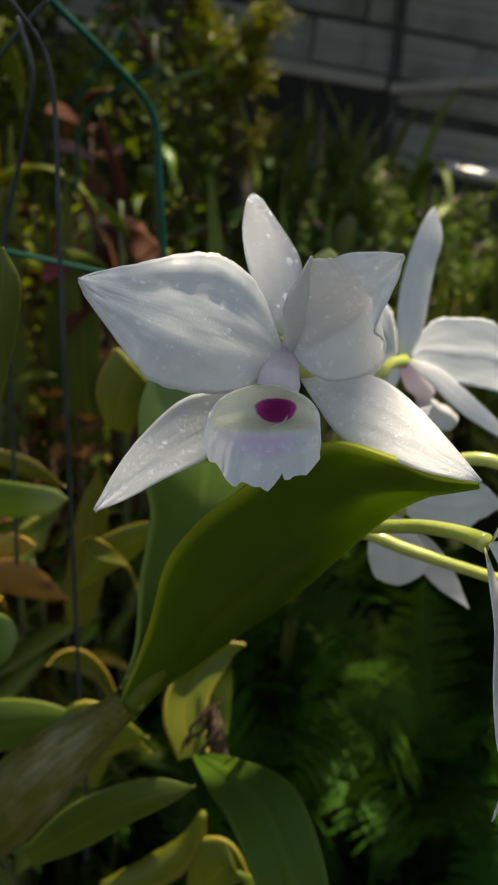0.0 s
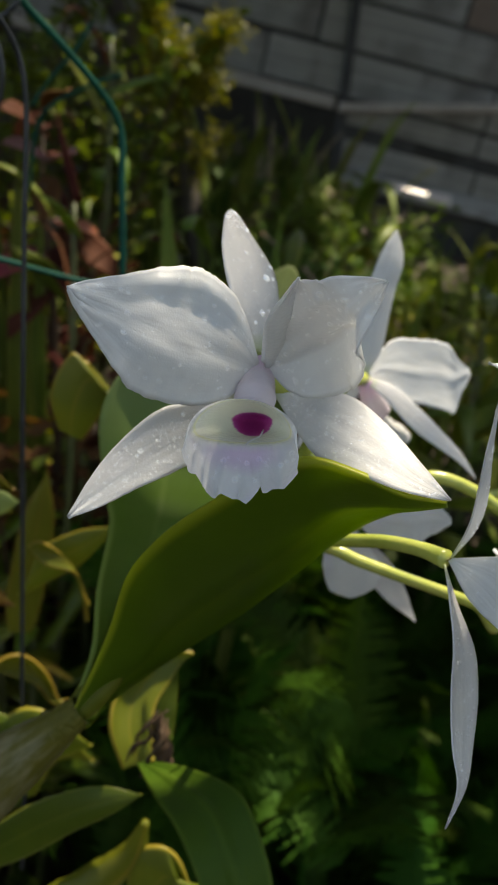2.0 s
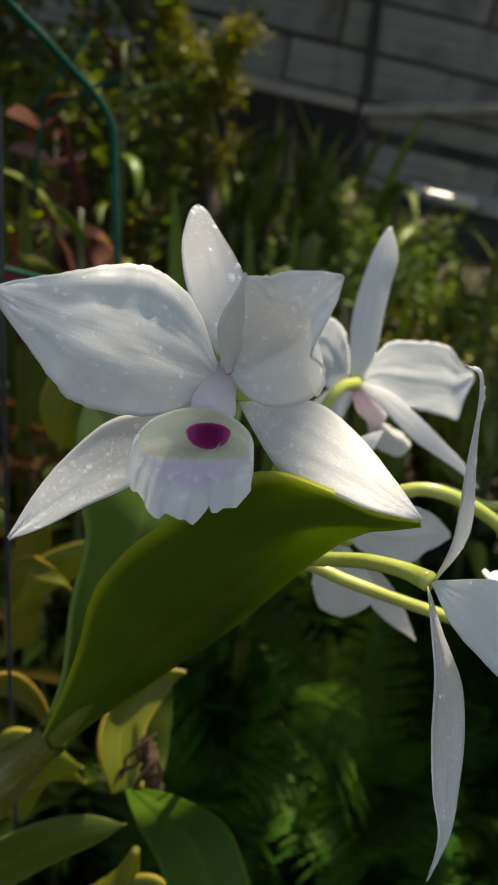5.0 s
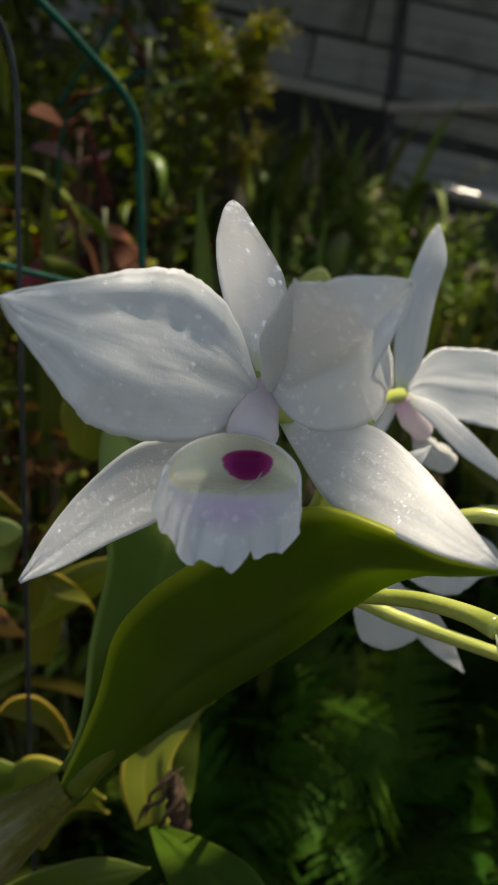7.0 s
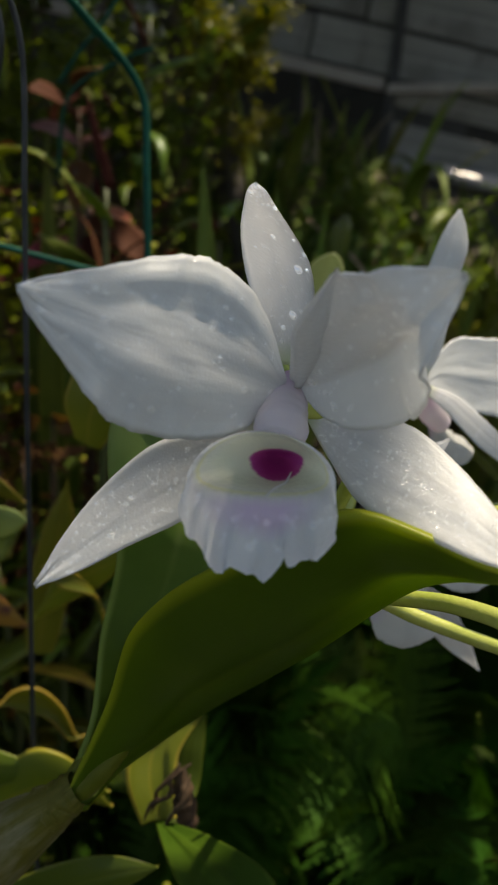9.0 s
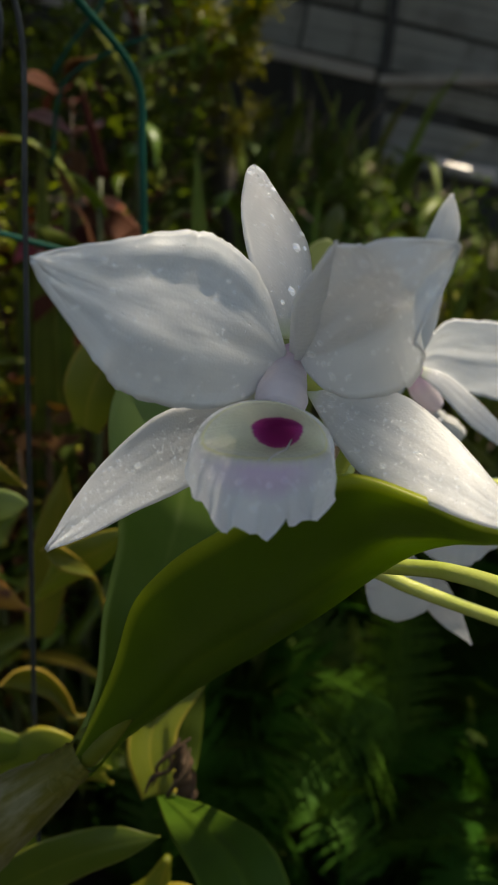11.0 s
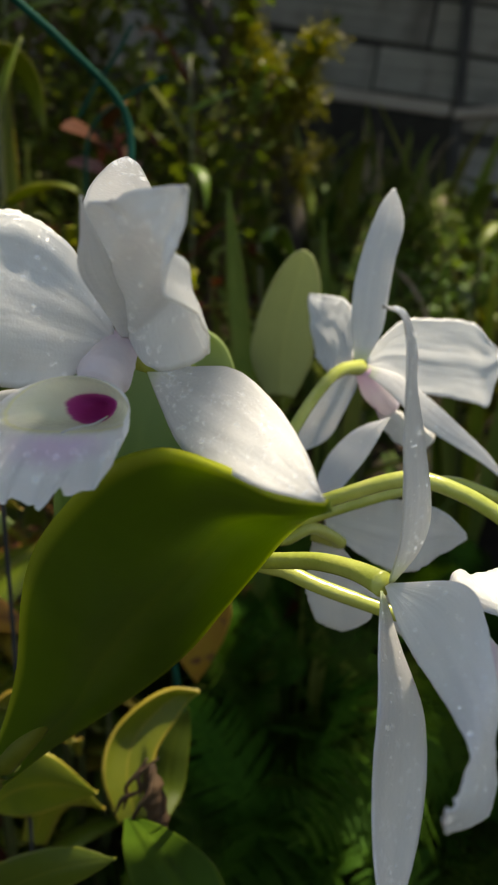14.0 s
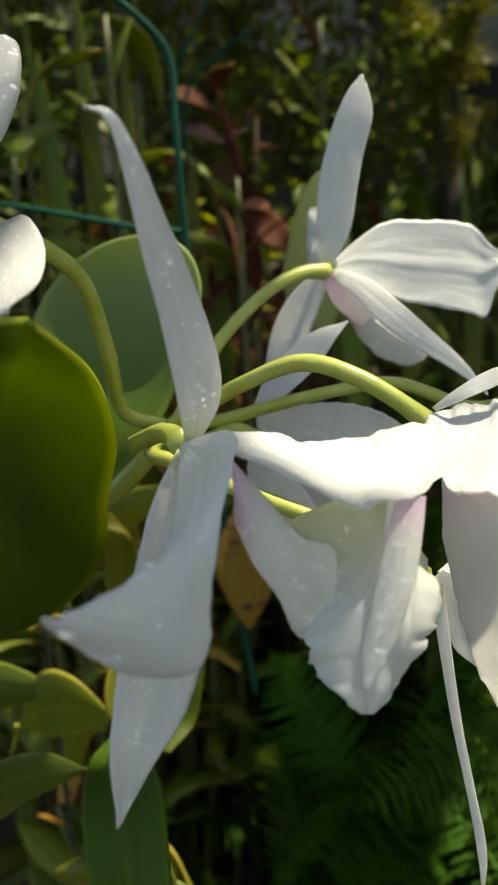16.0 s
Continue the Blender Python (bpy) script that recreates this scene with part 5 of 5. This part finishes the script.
M_pedicel_dull = plain_material("cane_green", (0.05, 0.065, 0.015), (0.10, 0.10, 0.03), 40, 0.5, 0, 0.2)
rnd = random.Random(21)
for row in range(13):
    y = 1.15 + row * 0.155
    n = 7 + row // 2
    for k in range(n):
        x = -0.95 - 0.05 * row + (k + rnd.uniform(0.1, 0.9)) * (2.0 + 0.10 * row) / n
        yy = y + rnd.uniform(-0.07, 0.07)
        meshes = STRAP_GREEN if rnd.random() < 0.68 else STRAP_LIGHT
        label = "clump of arching green strap leaves" if meshes is STRAP_GREEN else "clump of light green strap leaves"
        strap_plant(x, yy, rnd.uniform(0.75, 1.15), meshes, label, rnd, rnd.randint(7, 10))
# leafy canes behind and beside the orchid
for x, y, high, kinds, label, count, lean in (
        (-0.17, 0.95, 1.22, ["red", "red", "green"], "cane with reddish brown old leaves", 12, (0.04, 0)),
        (-0.12, 1.02, 1.14, ["red", "pale"], "cane with pinkish red leaves", 10, (-0.03, 0)),
        (-0.30, 0.98, 1.40, ["green", "green", "yellow"], "tall leafy green cane plant", 14, (0, 0)),
        (-0.36, 0.80, 1.25, ["green", "yellow"], "tall leafy cane with some yellow leaves", 12, (0.05, 0)),
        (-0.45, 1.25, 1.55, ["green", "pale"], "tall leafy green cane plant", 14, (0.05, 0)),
        (-0.60, 1.10, 1.50, ["green", "yellow"], "tall leafy green cane plant", 14, (0, 0)),
        (-0.22, 1.45, 1.45, ["green", "yellow", "red"], "leafy cane with mixed green and red leaves", 13, (0.04, 0)),
        (-0.05, 1.25, 1.18, ["green", "green", "yellow"], "short leafy green cane plant", 12, (0.02, 0)),
        (0.10, 1.35, 1.12, ["green", "yellow"], "short leafy green cane plant", 12, (0.03, 0)),
        (-0.75, 1.45, 1.60, ["green", "pale"], "tall leafy green cane plant", 14, (0, 0)),
        (0.42, 1.30, 1.10, ["yellow", "pale", "yellow"], "sunlit leafy cane with yellow-green leaves", 14, (0.02, 0)),
        (0.52, 1.50, 1.12, ["yellow", "pale"], "sunlit leafy cane with yellow-green leaves", 14, (-0.02, 0)),
        (0.62, 1.75, 1.15, ["yellow", "green"], "leafy cane with yellow-green leaves", 14, (0, 0)),
        (0.30, 1.60, 1.15, ["green", "yellow"], "short leafy green cane plant", 13, (0, 0))):
    cane_plant(x, y, high, kinds, label, rnd, count, lean)
for i in range(26):
    x, y = rnd.uniform(-0.85, -0.22), rnd.uniform(0.95, 1.5)
    strap_plant(x, y, rnd.uniform(1.6, 2.3), STRAP_GREEN if i % 3 else STRAP_LIGHT, "tall clump of upright green strap leaves", rnd, 7)

STRAP_DRY = variants(STRAPS, [plain_material("dry_blade", (0.20, 0.16, 0.10), (0.30, 0.25, 0.17), 30, 0.8, 0, 0.3)])
for i in range(40):
    x, y = rnd.uniform(-0.45, 0.62), rnd.uniform(2.75, 4.5)
    kind, label = ((STRAP_DRY, "clump of dry tan grass blades before the wall"), (STRAP_GREEN, "tall clump of green grass blades before the wall"), (STRAP_LIGHT, "tall clump of light green grass blades before the wall"))[min(i % 5, 2)]
    strap_plant(x, y, rnd.uniform(1.2, 1.7) if x > 0.42 else rnd.uniform(1.8, 2.7), kind, label, rnd, 8)

# one clump with broad upright leaves behind the flower
broad = thing("strap_leaf_plant", (0.038, 1.00, bank(0.038, 1.00) - 0.01), "clump of broad upright bright green strap leaves", "plant", "strap-leaved plants on the bank")
for tilt, turn, high in ((-4.8, 0, 1.0), (5, 35, 0.86), (-9, -40, 0.9), (2, 80, 0.72)):
    rise = 1000 * (1.262 - bank(0.038, 1.00)) * high
    rows = [(6 * k, -20 * k * k, rise * k, w, 0, 0) for k, w in ((0, 6), (0.3, 10), (0.6, 12.5), (0.8, 12.5), (0.92, 9), (1.0, 0.6))]
    lf = part("leaf", Blade(rows, cup=0.35, keel=0.06, n=30, m=8).mesh("leaf"), M_strap_light, broad)
    lf.matrix_local = pose(0, 0, 0, 0, 0, turn) @ pose(0, 0, 0, 0, tilt, 0)


def bent_leaf(at, tip, wide, sag, mat, parent, cup=0.25, crumple=0.06, seed=1):
    """A single leaf from one place to another (metres), bowed upwards by sag and broadest in its middle."""
    a, b = Vector(at) - parent.matrix_world.translation, Vector(tip) - parent.matrix_world.translation
    side = (b - a).cross(Vector((0.15, -0.5, 0.85)))
    side.normalize()
    rows = []
    for k, w in ((0, 0.25), (0.2, 0.75), (0.45, 1.0), (0.7, 0.85), (0.9, 0.4), (1.0, 0.02)):
        p = a.lerp(b, k) + Vector((0, -0.3, 1)) * sag * 4 * k * (1 - k)
        rows.append((*p, *(side * wide * w / 2)))
    return part("leaf", Blade(rows, cup=cup, keel=0.05, crumple=crumple, thick=0.0012, n=24, m=10, seed=seed, scale=1.0).mesh("leaf"), mat, parent)


M_leaf_pink = leaf_material("leaf_faded_pink", (0.22, 0.10, 0.085), (0.32, 0.20, 0.165), (0.40, 0.22, 0.18), 0.5, through_leaf=0.3, spots=(0.30, 0.12, 0.10), tint=(1.0, 0.9, 0.8), skins=2)
M_leaf_crimson = leaf_material("leaf_crimson", (0.26, 0.045, 0.035), (0.36, 0.09, 0.06), (0.3, 0.1, 0.06), 0.4, tint=(1.0, 0.8, 0.7), skins=2)
reds = thing("red_leaf_plant", (-0.17, 1.04, bank(-0.17, 1.04) - 0.01), "plant with brown, pink and crimson wilting leaves", "plant")
part("stem", tube_mesh("stem", [(0, 0, 0), (-0.01, 0, 0.35), (0.0, -0.01, 0.7), (-0.015, -0.02, 0.96)], [0.008, 0.007, 0.006, 0.003], 24, 8, 0.15), M_brown, reds)
for n, (at, tip, wide, sag, mat) in enumerate((
        ((-0.178, 1.03, 1.285), (-0.222, 0.98, 1.312), 0.040, 0.012, M_leaf_red), ((-0.185, 1.03, 1.315), (-0.150, 0.98, 1.335), 0.030, 0.010, M_leaf_red),
        ((-0.185, 1.04, 1.262), (-0.232, 1.02, 1.278), 0.026, 0.008, M_leaf_pink), ((-0.180, 1.04, 1.262), (-0.145, 1.01, 1.272), 0.032, 0.006, M_leaf_pink),
        ((-0.172, 1.03, 1.190), (-0.115, 0.99, 1.186), 0.024, 0.006, M_leaf_crimson), ((-0.170, 1.03, 1.185), (-0.088, 0.98, 1.138), 0.044, 0.010, M_leaf_red),
        ((-0.175, 1.03, 1.165), (-0.125, 0.97, 1.095), 0.036, 0.010, M_leaf_red), ((-0.180, 1.04, 1.245), (-0.178, 0.99, 1.195), 0.030, 0.008, M_leaf_red),
        ((-0.180, 1.03, 1.155), (-0.235, 0.97, 1.125), 0.036, 0.012, M_leaf_crimson), ((-0.175, 1.03, 1.12), (-0.215, 0.97, 1.06), 0.036, 0.012, M_leaf_red))):
    bent_leaf(at, tip, wide, sag, mat, reds, seed=n + 2)
for x, y, label, leaves in (
        (-0.33, 1.02, "clump of tall upright broad green leaves", ((-0.34, 1.00, 1.46, 0.036, M_strap_light), (-0.30, 1.03, 1.40, 0.032, M_leaf_yellow), (-0.37, 1.05, 1.42, 0.030, M_leaf_orange), (-0.40, 1.00, 1.38, 0.036, M_leaf_mid), (-0.44, 1.04, 1.44, 0.034, M_strap_light), (-0.27, 1.0, 1.30, 0.030, M_strap_light))),
        (-0.21, 1.01, "clump of upright broad green leaves", ((-0.205, 0.985, 1.27, 0.034, M_leaf_mid), (-0.235, 1.0, 1.23, 0.032, M_leaf_dull), (-0.185, 1.01, 1.19, 0.032, M_leaf_mid))),
        (0.08, 1.62, "clump of arching bright green strap leaves", ((0.03, 1.56, 1.22, 0.026, M_strap_light), (0.12, 1.54, 1.20, 0.024, M_strap_light), (0.17, 1.58, 1.15, 0.024, M_strap), (-0.03, 1.55, 1.18, 0.024, M_strap))),
        (0.50, 1.66, "clump of sunlit yellow-green strap leaves", ((0.42, 1.56, 1.16, 0.034, M_leaf_yellow), (0.48, 1.54, 1.19, 0.030, M_strap_light), (0.58, 1.56, 1.17, 0.034, M_leaf_yellow), (0.64, 1.6, 1.10, 0.034, M_strap_light), (0.36, 1.55, 1.08, 0.034, M_leaf_yellow))),
        (0.31, 1.58, "clump of yellow-green strap leaves", ((0.24, 1.5, 1.10, 0.032, M_strap_light), (0.32, 1.48, 1.12, 0.030, M_leaf_yellow), (0.39, 1.5, 1.08, 0.032, M_strap_light), (0.20, 1.52, 1.05, 0.032, M_leaf_mid)))):
    clump = thing("broad_leaf_plant", (x, y, bank(x, y) - 0.01), label, "plant", "broad-leaved plants on the bank")
    for n, (tx, ty, tz, wide, mat) in enumerate(leaves):
        bent_leaf((x + 0.15 * (tx - x), y, bank(x, y)), (tx, ty, tz), wide, 0.02, mat, clump, 0.35, 0.02, n + 5)


def shrub(x, y, high, wide, mat, label, rnd, stems, leaves, size):
    """A shrub of thin stems with many small leaves round their upper parts."""
    c = thing("shrub", (x, y, bank(x, y) - 0.01), label, "shrub", "shrubs on the bank")
    V, Fc, uvs = [], [], []
    for i in range(stems):
        an, rr = rnd.uniform(0, 6.28), wide * rnd.uniform(0.2, 1.0)
        tip = Vector((math.cos(an) * rr, math.sin(an) * rr, high * rnd.uniform(0.6, 1.0)))
        bend = Vector((0, 0, 0.15 * high))
        part("stem", tube_mesh("stem", [(0, 0, 0), tuple(tip * 0.5 + bend), tuple(tip)], [0.006, 0.004, 0.0015], 8, 5), M_brown, c)
        for k in range(leaves):
            t = rnd.uniform(0.25, 1.05)
            o = tip * t + bend * (4 * t * (1 - t)) + Vector((rnd.gauss(0, .03), rnd.gauss(0, .03), rnd.gauss(0, .03)))
            d = Vector((rnd.gauss(0, 1), rnd.gauss(0, 1), rnd.gauss(0.2, 0.7))).normalized() * size * rnd.uniform(0.6, 1.3)
            e = d.cross(Vector((rnd.gauss(0, .5), rnd.gauss(0, .5), 1))).normalized() * d.length * 0.28
            dip = Vector((0, 0, -0.15 * d.length))
            q = len(V)
            V += [tuple(o), tuple(o + d * 0.5 + e), tuple(o + d + dip), tuple(o + d * 0.5 - e), tuple(o + d * 0.5 + dip * 0.6)]
            uvs += [(0.5, 0), (1, 0.5), (0.5, 1), (0, 0.5), (0.5, 0.5)]
            Fc += [(q, q + 1, q + 4), (q + 1, q + 2, q + 4), (q + 2, q + 3, q + 4), (q + 3, q, q + 4)]
    part("foliage", mesh_of("foliage", V, Fc, uvs), mat, c, kind="stuff")
    return c


for x, y, high, wide, mat, label, stems, leaves, size in (
        (-0.55, 1.75, 1.15, 0.30, M_leaf_dull, "tall dense green shrub in shade", 22, 60, 0.045),
        (-0.95, 1.65, 1.3, 0.35, M_strap, "tall dense dark green shrub", 22, 60, 0.05),
        (-0.30, 2.10, 1.0, 0.28, M_leaf_dull, "dense green shrub in shade", 22, 60, 0.04),
        (-0.75, 2.35, 1.4, 0.35, M_strap, "tall dense dark green shrub", 22, 60, 0.05),
        (-1.35, 2.2, 1.6, 0.4, M_strap, "tall dense dark green shrub", 22, 60, 0.06),
        (-0.42, 1.35, 0.85, 0.22, M_leaf_dull_yellow, "loose yellow-green leafy shrub in half shade", 14, 45, 0.035),
        (-0.02, 1.75, 0.50, 0.25, M_strap_light, "low leafy light green shrub", 18, 50, 0.03),
        (0.22, 2.05, 0.42, 0.25, M_strap, "low leafy green shrub", 18, 50, 0.03),
        (0.45, 1.75, 0.42, 0.24, M_moss, "low sunlit yellow-green shrub", 18, 50, 0.028),
        (0.62, 2.2, 0.28, 0.25, M_strap_light, "low leafy light green shrub", 18, 50, 0.03),
        (0.80, 1.95, 0.34, 0.25, M_moss, "low sunlit yellow-green shrub", 18, 50, 0.03),
        (0.40, 2.5, 0.35, 0.3, M_leaf_dull, "low leafy green shrub", 18, 50, 0.03),
        (0.10, 2.6, 0.40, 0.3, M_leaf_dull, "low leafy green shrub", 18, 50, 0.03),
        (-0.05, 1.10, 0.72, 0.16, M_leaf_red, "small shrub with dry red-brown leaves", 9, 30, 0.03),
        (-0.20, 0.98, 0.78, 0.13, M_leaf_red, "small shrub with dry red-brown leaves", 9, 26, 0.04),
        (-0.33, 1.12, 0.92, 0.15, M_leaf_red, "small shrub with dry red-brown leaves", 9, 26, 0.04),
        (-0.13, 1.22, 0.80, 0.14, M_leaf_red, "small shrub with dry red-brown leaves", 9, 26, 0.035),
        (-0.27, 1.30, 1.02, 0.15, M_leaf_red, "tall thin shrub with red-brown leaves", 8, 24, 0.04),
        (0.30, 3.35, 0.36, 0.30, M_strap_light, "loose olive shrub before the wall", 16, 44, 0.05),
        (0.10, 3.85, 0.50, 0.30, M_strap, "loose green shrub before the wall", 16, 44, 0.05),
        (-0.22, 1.15, 0.90, 0.18, M_leaf_dull_yellow, "loose yellow-green leafy shrub in half shade", 12, 40, 0.03)):
    shrub(x, y, high, wide, mat, label, rnd, stems, leaves, size)
# low, crowded and yellowing growths left of the orchid
for i in range(34):
    x, y = rnd.uniform(-0.46, -0.13), rnd.uniform(0.55, 0.95)
    cane_plant(x, y, rnd.uniform(0.62, 0.80) + 0.45 * max(0, -x), rnd.choice((["green"], ["yellow", "green"], ["yellow", "orange"], ["green", "yellow"], ["red", "green"])),
               "low crowded growth of broad leaves", rnd, rnd.randint(7, 10), (rnd.uniform(-.05, .05), rnd.uniform(-.05, .05)), None, rnd.uniform(0.8, 1.15))


# ---- ferns ----
def frond_mesh(long, seed):
    """One fern frond: an arching midrib with paired, tapering leaflets, each cut into small lobes."""
    r = random.Random(seed)
    V, Fc, uvs = [], [], []
    n = 26
    for i in range(n):
        s = (i + 0.5) / n
        y, z = long * s * (0.95 - 0.1 * s), long * (0.55 * s - 0.52 * s * s)
        w0 = long * 0.26 * math.sin(math.pi * min(1, s * 0.93 + 0.09)) ** 0.8
        for side in (-1, 1):
            ang = 0.35 + r.uniform(-.16, .16)
            w = w0 * r.uniform(0.72, 1.08)
            sag = r.uniform(0.05, 0.4)
            teeth = 6
            base = len(V)
            for k in range(teeth + 1):
                q = k / teeth
                px = side * w * q
                py = y + w * q * math.tan(ang) * 0.6
                pz = z - sag * w * q * q + r.uniform(-.001, .001)
                hw = long * 0.017 * (1 - q) ** 0.6 * (1.0 if k % 2 else 0.55) + 0.0004
                V += [(px, py - hw, pz), (px, py + hw, pz + 0.002)]
                uvs += [(0.2, q), (0.8, q)]
            for k in range(teeth):
                a = base + 2 * k
                Fc.append((a, a + 2, a + 3, a + 1) if side > 0 else (a, a + 1, a + 3, a + 2))
    b = len(V)
    for i in range(9):
        s = i / 8
        y, z = long * s * (0.95 - 0.1 * s), long * (0.55 * s - 0.52 * s * s)
        for dx, dz in ((-0.0014, 0), (0.0014, 0), (0, -0.002)):
            V.append((dx, y, z + dz))
            uvs.append((0.5, s))
        if i:
            for k in range(3):
                a, c = b + 3 * (i - 1) + k, b + 3 * (i - 1) + (k + 1) % 3
                Fc.append((a, c, c + 3, a + 3))
    return mesh_of("frond", V, Fc, uvs)


FRONDS = [frond_mesh(0.20 + 0.03 * k, 50 + k) for k in range(4)]
for fm in FRONDS:
    fm.materials.append(M_fern)
fern_spots = [(-0.06 + 0.115 * (i % 10) + rnd.uniform(-.04, .04), 0.62 + 0.105 * (i // 10) + rnd.uniform(-.04, .04)) for i in range(80)]
for x, y in fern_spots:
    lift = rnd.uniform(0.08, 0.24) + (0.24 if abs(x - 0.06) < 0.14 and 0.68 < y < 0.98 else 0)
    f = thing("fern", (x, y, bank(x, y) - 0.01), "dark green lacy fern with arching fronds", "fern", "ferns on the bank")
    for i in range(rnd.randint(10, 13)):
        p = part("frond", rnd.choice(FRONDS), None, f)
        s = rnd.uniform(0.7, 1.15)
        p.matrix_local = pose(rnd.uniform(-.05, .05), rnd.uniform(-.05, .05), lift * rnd.uniform(0.2, 1.2), rnd.uniform(-15, 65), rnd.uniform(-45, 45), i * 137 + rnd.uniform(-25, 25)) @ Matrix.Diagonal((s, s, s, 1))
    part("stalk", tube_mesh("stalk", [(0, 0, -0.01), (0, 0, lift * 0.5), (0, 0, lift)], [0.004, 0.003, 0.002], 6, 6), M_fern, f)

# ---- yellow-green bush and the dark leaning trunk ----
bx, by = -0.05, 2.43
bush = thing("bush", (bx, by, bank(bx, by) - 0.01), "bush with crooked boughs furred in yellow-green moss", "bush")
V, Fc, uvs = [], [], []
BOUGHS = (([(-0.05, 2.43, 0.86), (-0.117, 2.43, 1.206), (-0.142, 2.43, 1.413), (-0.174, 2.43, 1.526), (-0.235, 2.43, 1.635), (-0.242, 2.43, 1.80)], 0.020, 1500, 0.55),
          ([(-0.164, 2.41, 1.50), (-0.089, 2.40, 1.564), (-0.023, 2.40, 1.643)], 0.010, 900, 0.0),
          ([(-0.171, 2.41, 1.536), (-0.217, 2.40, 1.494), (-0.225, 2.40, 1.425)], 0.008, 360, 0.0),
          ([(-0.155, 2.44, 1.45), (-0.106, 2.45, 1.508), (-0.044, 2.45, 1.501)], 0.008, 420, 0.0),
          ([(-0.130, 2.44, 1.34), (-0.165, 2.42, 1.40), (-0.195, 2.41, 1.39)], 0.008, 260, 0.0),
          ([(-0.120, 2.44, 1.24), (-0.075, 2.43, 1.33), (-0.03, 2.42, 1.36)], 0.008, 220, 0.0))
for rows, thick, tufts, first in BOUGHS:
    local = [tuple(Vector(p) - Vector((bx, by, bank(bx, by) - 0.01))) for p in rows]
    part("bough", tube_mesh("bough", local, [thick * (1 - 0.13 * k) for k in range(len(local))], 30, 8, 0.3), M_bark, bush)
    line = spline(local, 60)
    for k in range(tufts):
        q = line[int(60 * rnd.uniform(first, 1.0)) - 1]
        clump = 0.014 + 0.03 * max(0.0, noise.noise((q[0] * 30, q[2] * 30, 1.7)) + 0.35)
        c = Vector(q) + Vector((rnd.gauss(0, clump), rnd.gauss(0, clump), rnd.gauss(0, clump)))
        d = Vector((rnd.gauss(0, 1), rnd.gauss(0, 1), rnd.gauss(0.5, 0.9))).normalized() * rnd.uniform(0.010, 0.022)
        e = d.cross(Vector((rnd.gauss(0, 1), rnd.gauss(0, 1), 1))).normalized() * 0.005
        n0 = len(V)
        V += [tuple(c - d), tuple(c + e), tuple(c + d), tuple(c - e)]
        uvs += [(0.5, 0), (0.9, 0.5), (0.5, 1), (0.1, 0.5)]
        Fc.append((n0, n0 + 1, n0 + 2, n0 + 3))
part("moss", mesh_of("moss", V, Fc, uvs), M_moss, bush, kind="stuff")

trunk = thing("tree_trunk", (-0.06, 2.66, bank(-0.06, 2.66) - 0.02), "dark leaning tree trunk in shade", "tree")
part("trunk", tube_mesh("trunk", [(0, 0, 0), (-0.07, 0, 0.33), (-0.13, 0, 0.53), (-0.21, 0, 0.69), (-0.29, 0, 0.83), (-0.47, 0.02, 1.14), (-0.85, 0.08, 1.75)],
                         [0.05, 0.042, 0.04, 0.038, 0.037, 0.036, 0.034], 36, 12, 0.25), M_bark, trunk)

# dry bent twig in the planting
dry = thing("dry_twig", (0.62, 1.95, bank(0.62, 1.95) - 0.01), "dry tan bent twig standing in the planting", "twig")
part("stem", tube_mesh("stem", [(0, 0, 0), (-0.03, 0, 0.16), (0.01, 0, 0.30), (0.10, -0.02, 0.44)], [0.006, 0.006, 0.005, 0.003], 24, 8, 0.2), M_dry, dry)

bent = thing("dry_twig", (0.24, 1.52, bank(0.24, 1.52) - 0.01), "thin dry brown twig bent over behind the flowers", "twig")
part("stem", tube_mesh("stem", [(0.24, 1.52, bank(0.24, 1.52) - 0.01), (0.235, 1.53, 0.80), (0.222, 1.55, 1.03), (0.194, 1.60, 1.083), (0.15, 1.82, 1.110), (0.10, 2.06, 1.136)], [0.005, 0.005, 0.0045, 0.004, 0.004, 0.003], 40, 8, 0.2), M_dry, bent, world=True)

# ---- what the orchid stands in ----
bench = thing("bench", (-0.03, 0.36, 0.18), "dark wooden slatted bench", "bench")
slat = box_mesh("slat", (0.62, 0.07, 0.025), 0.004)
for k in range(4):
    part("slat", slat, M_post, bench).matrix_local = pose(0, -0.13 + k * 0.086, 0.36)
leg = box_mesh("leg", (0.05, 0.05, 0.36), 0.004)
for sx in (-0.26, 0.26):
    for sy in (-0.1, 0.1):
        part("leg", leg, M_post, bench).matrix_local = pose(sx, sy, 0.175)
pot = thing("flower_pot", (-0.035, 0.36, 0.555), "black plastic flower pot filled with bark", "flower pot")
V, Fc = [], []
prof = [(0.0, 0.0), (0.062, 0.0), (0.078, 0.15), (0.084, 0.15), (0.084, 0.165), (0.076, 0.165), (0.074, 0.145), (0.0, 0.14)]
for r_, z_ in prof:
    for j in range(32):
        V.append((r_ * math.cos(j * math.pi / 16), r_ * math.sin(j * math.pi / 16), z_))
for q in range(len(prof) - 1):
    for j in range(32):
        e = (j + 1) % 32
        Fc.append((q * 32 + j, q * 32 + e, (q + 1) * 32 + e, (q + 1) * 32 + j))
part("pot", mesh_of("pot", V, Fc), plain_material("black_plastic", (0.015, 0.015, 0.016), (0.03, 0.03, 0.03), 30, 0.4, 0, 0.1), pot)
part("bark_chips", tube_mesh("bark_chips", [(0, 0, 0.10), (0, 0, 0.13), (0, 0, 0.15)], [0.07, 0.073, 0.05], 8, 24, 0.4), M_bark, pot, kind="stuff")
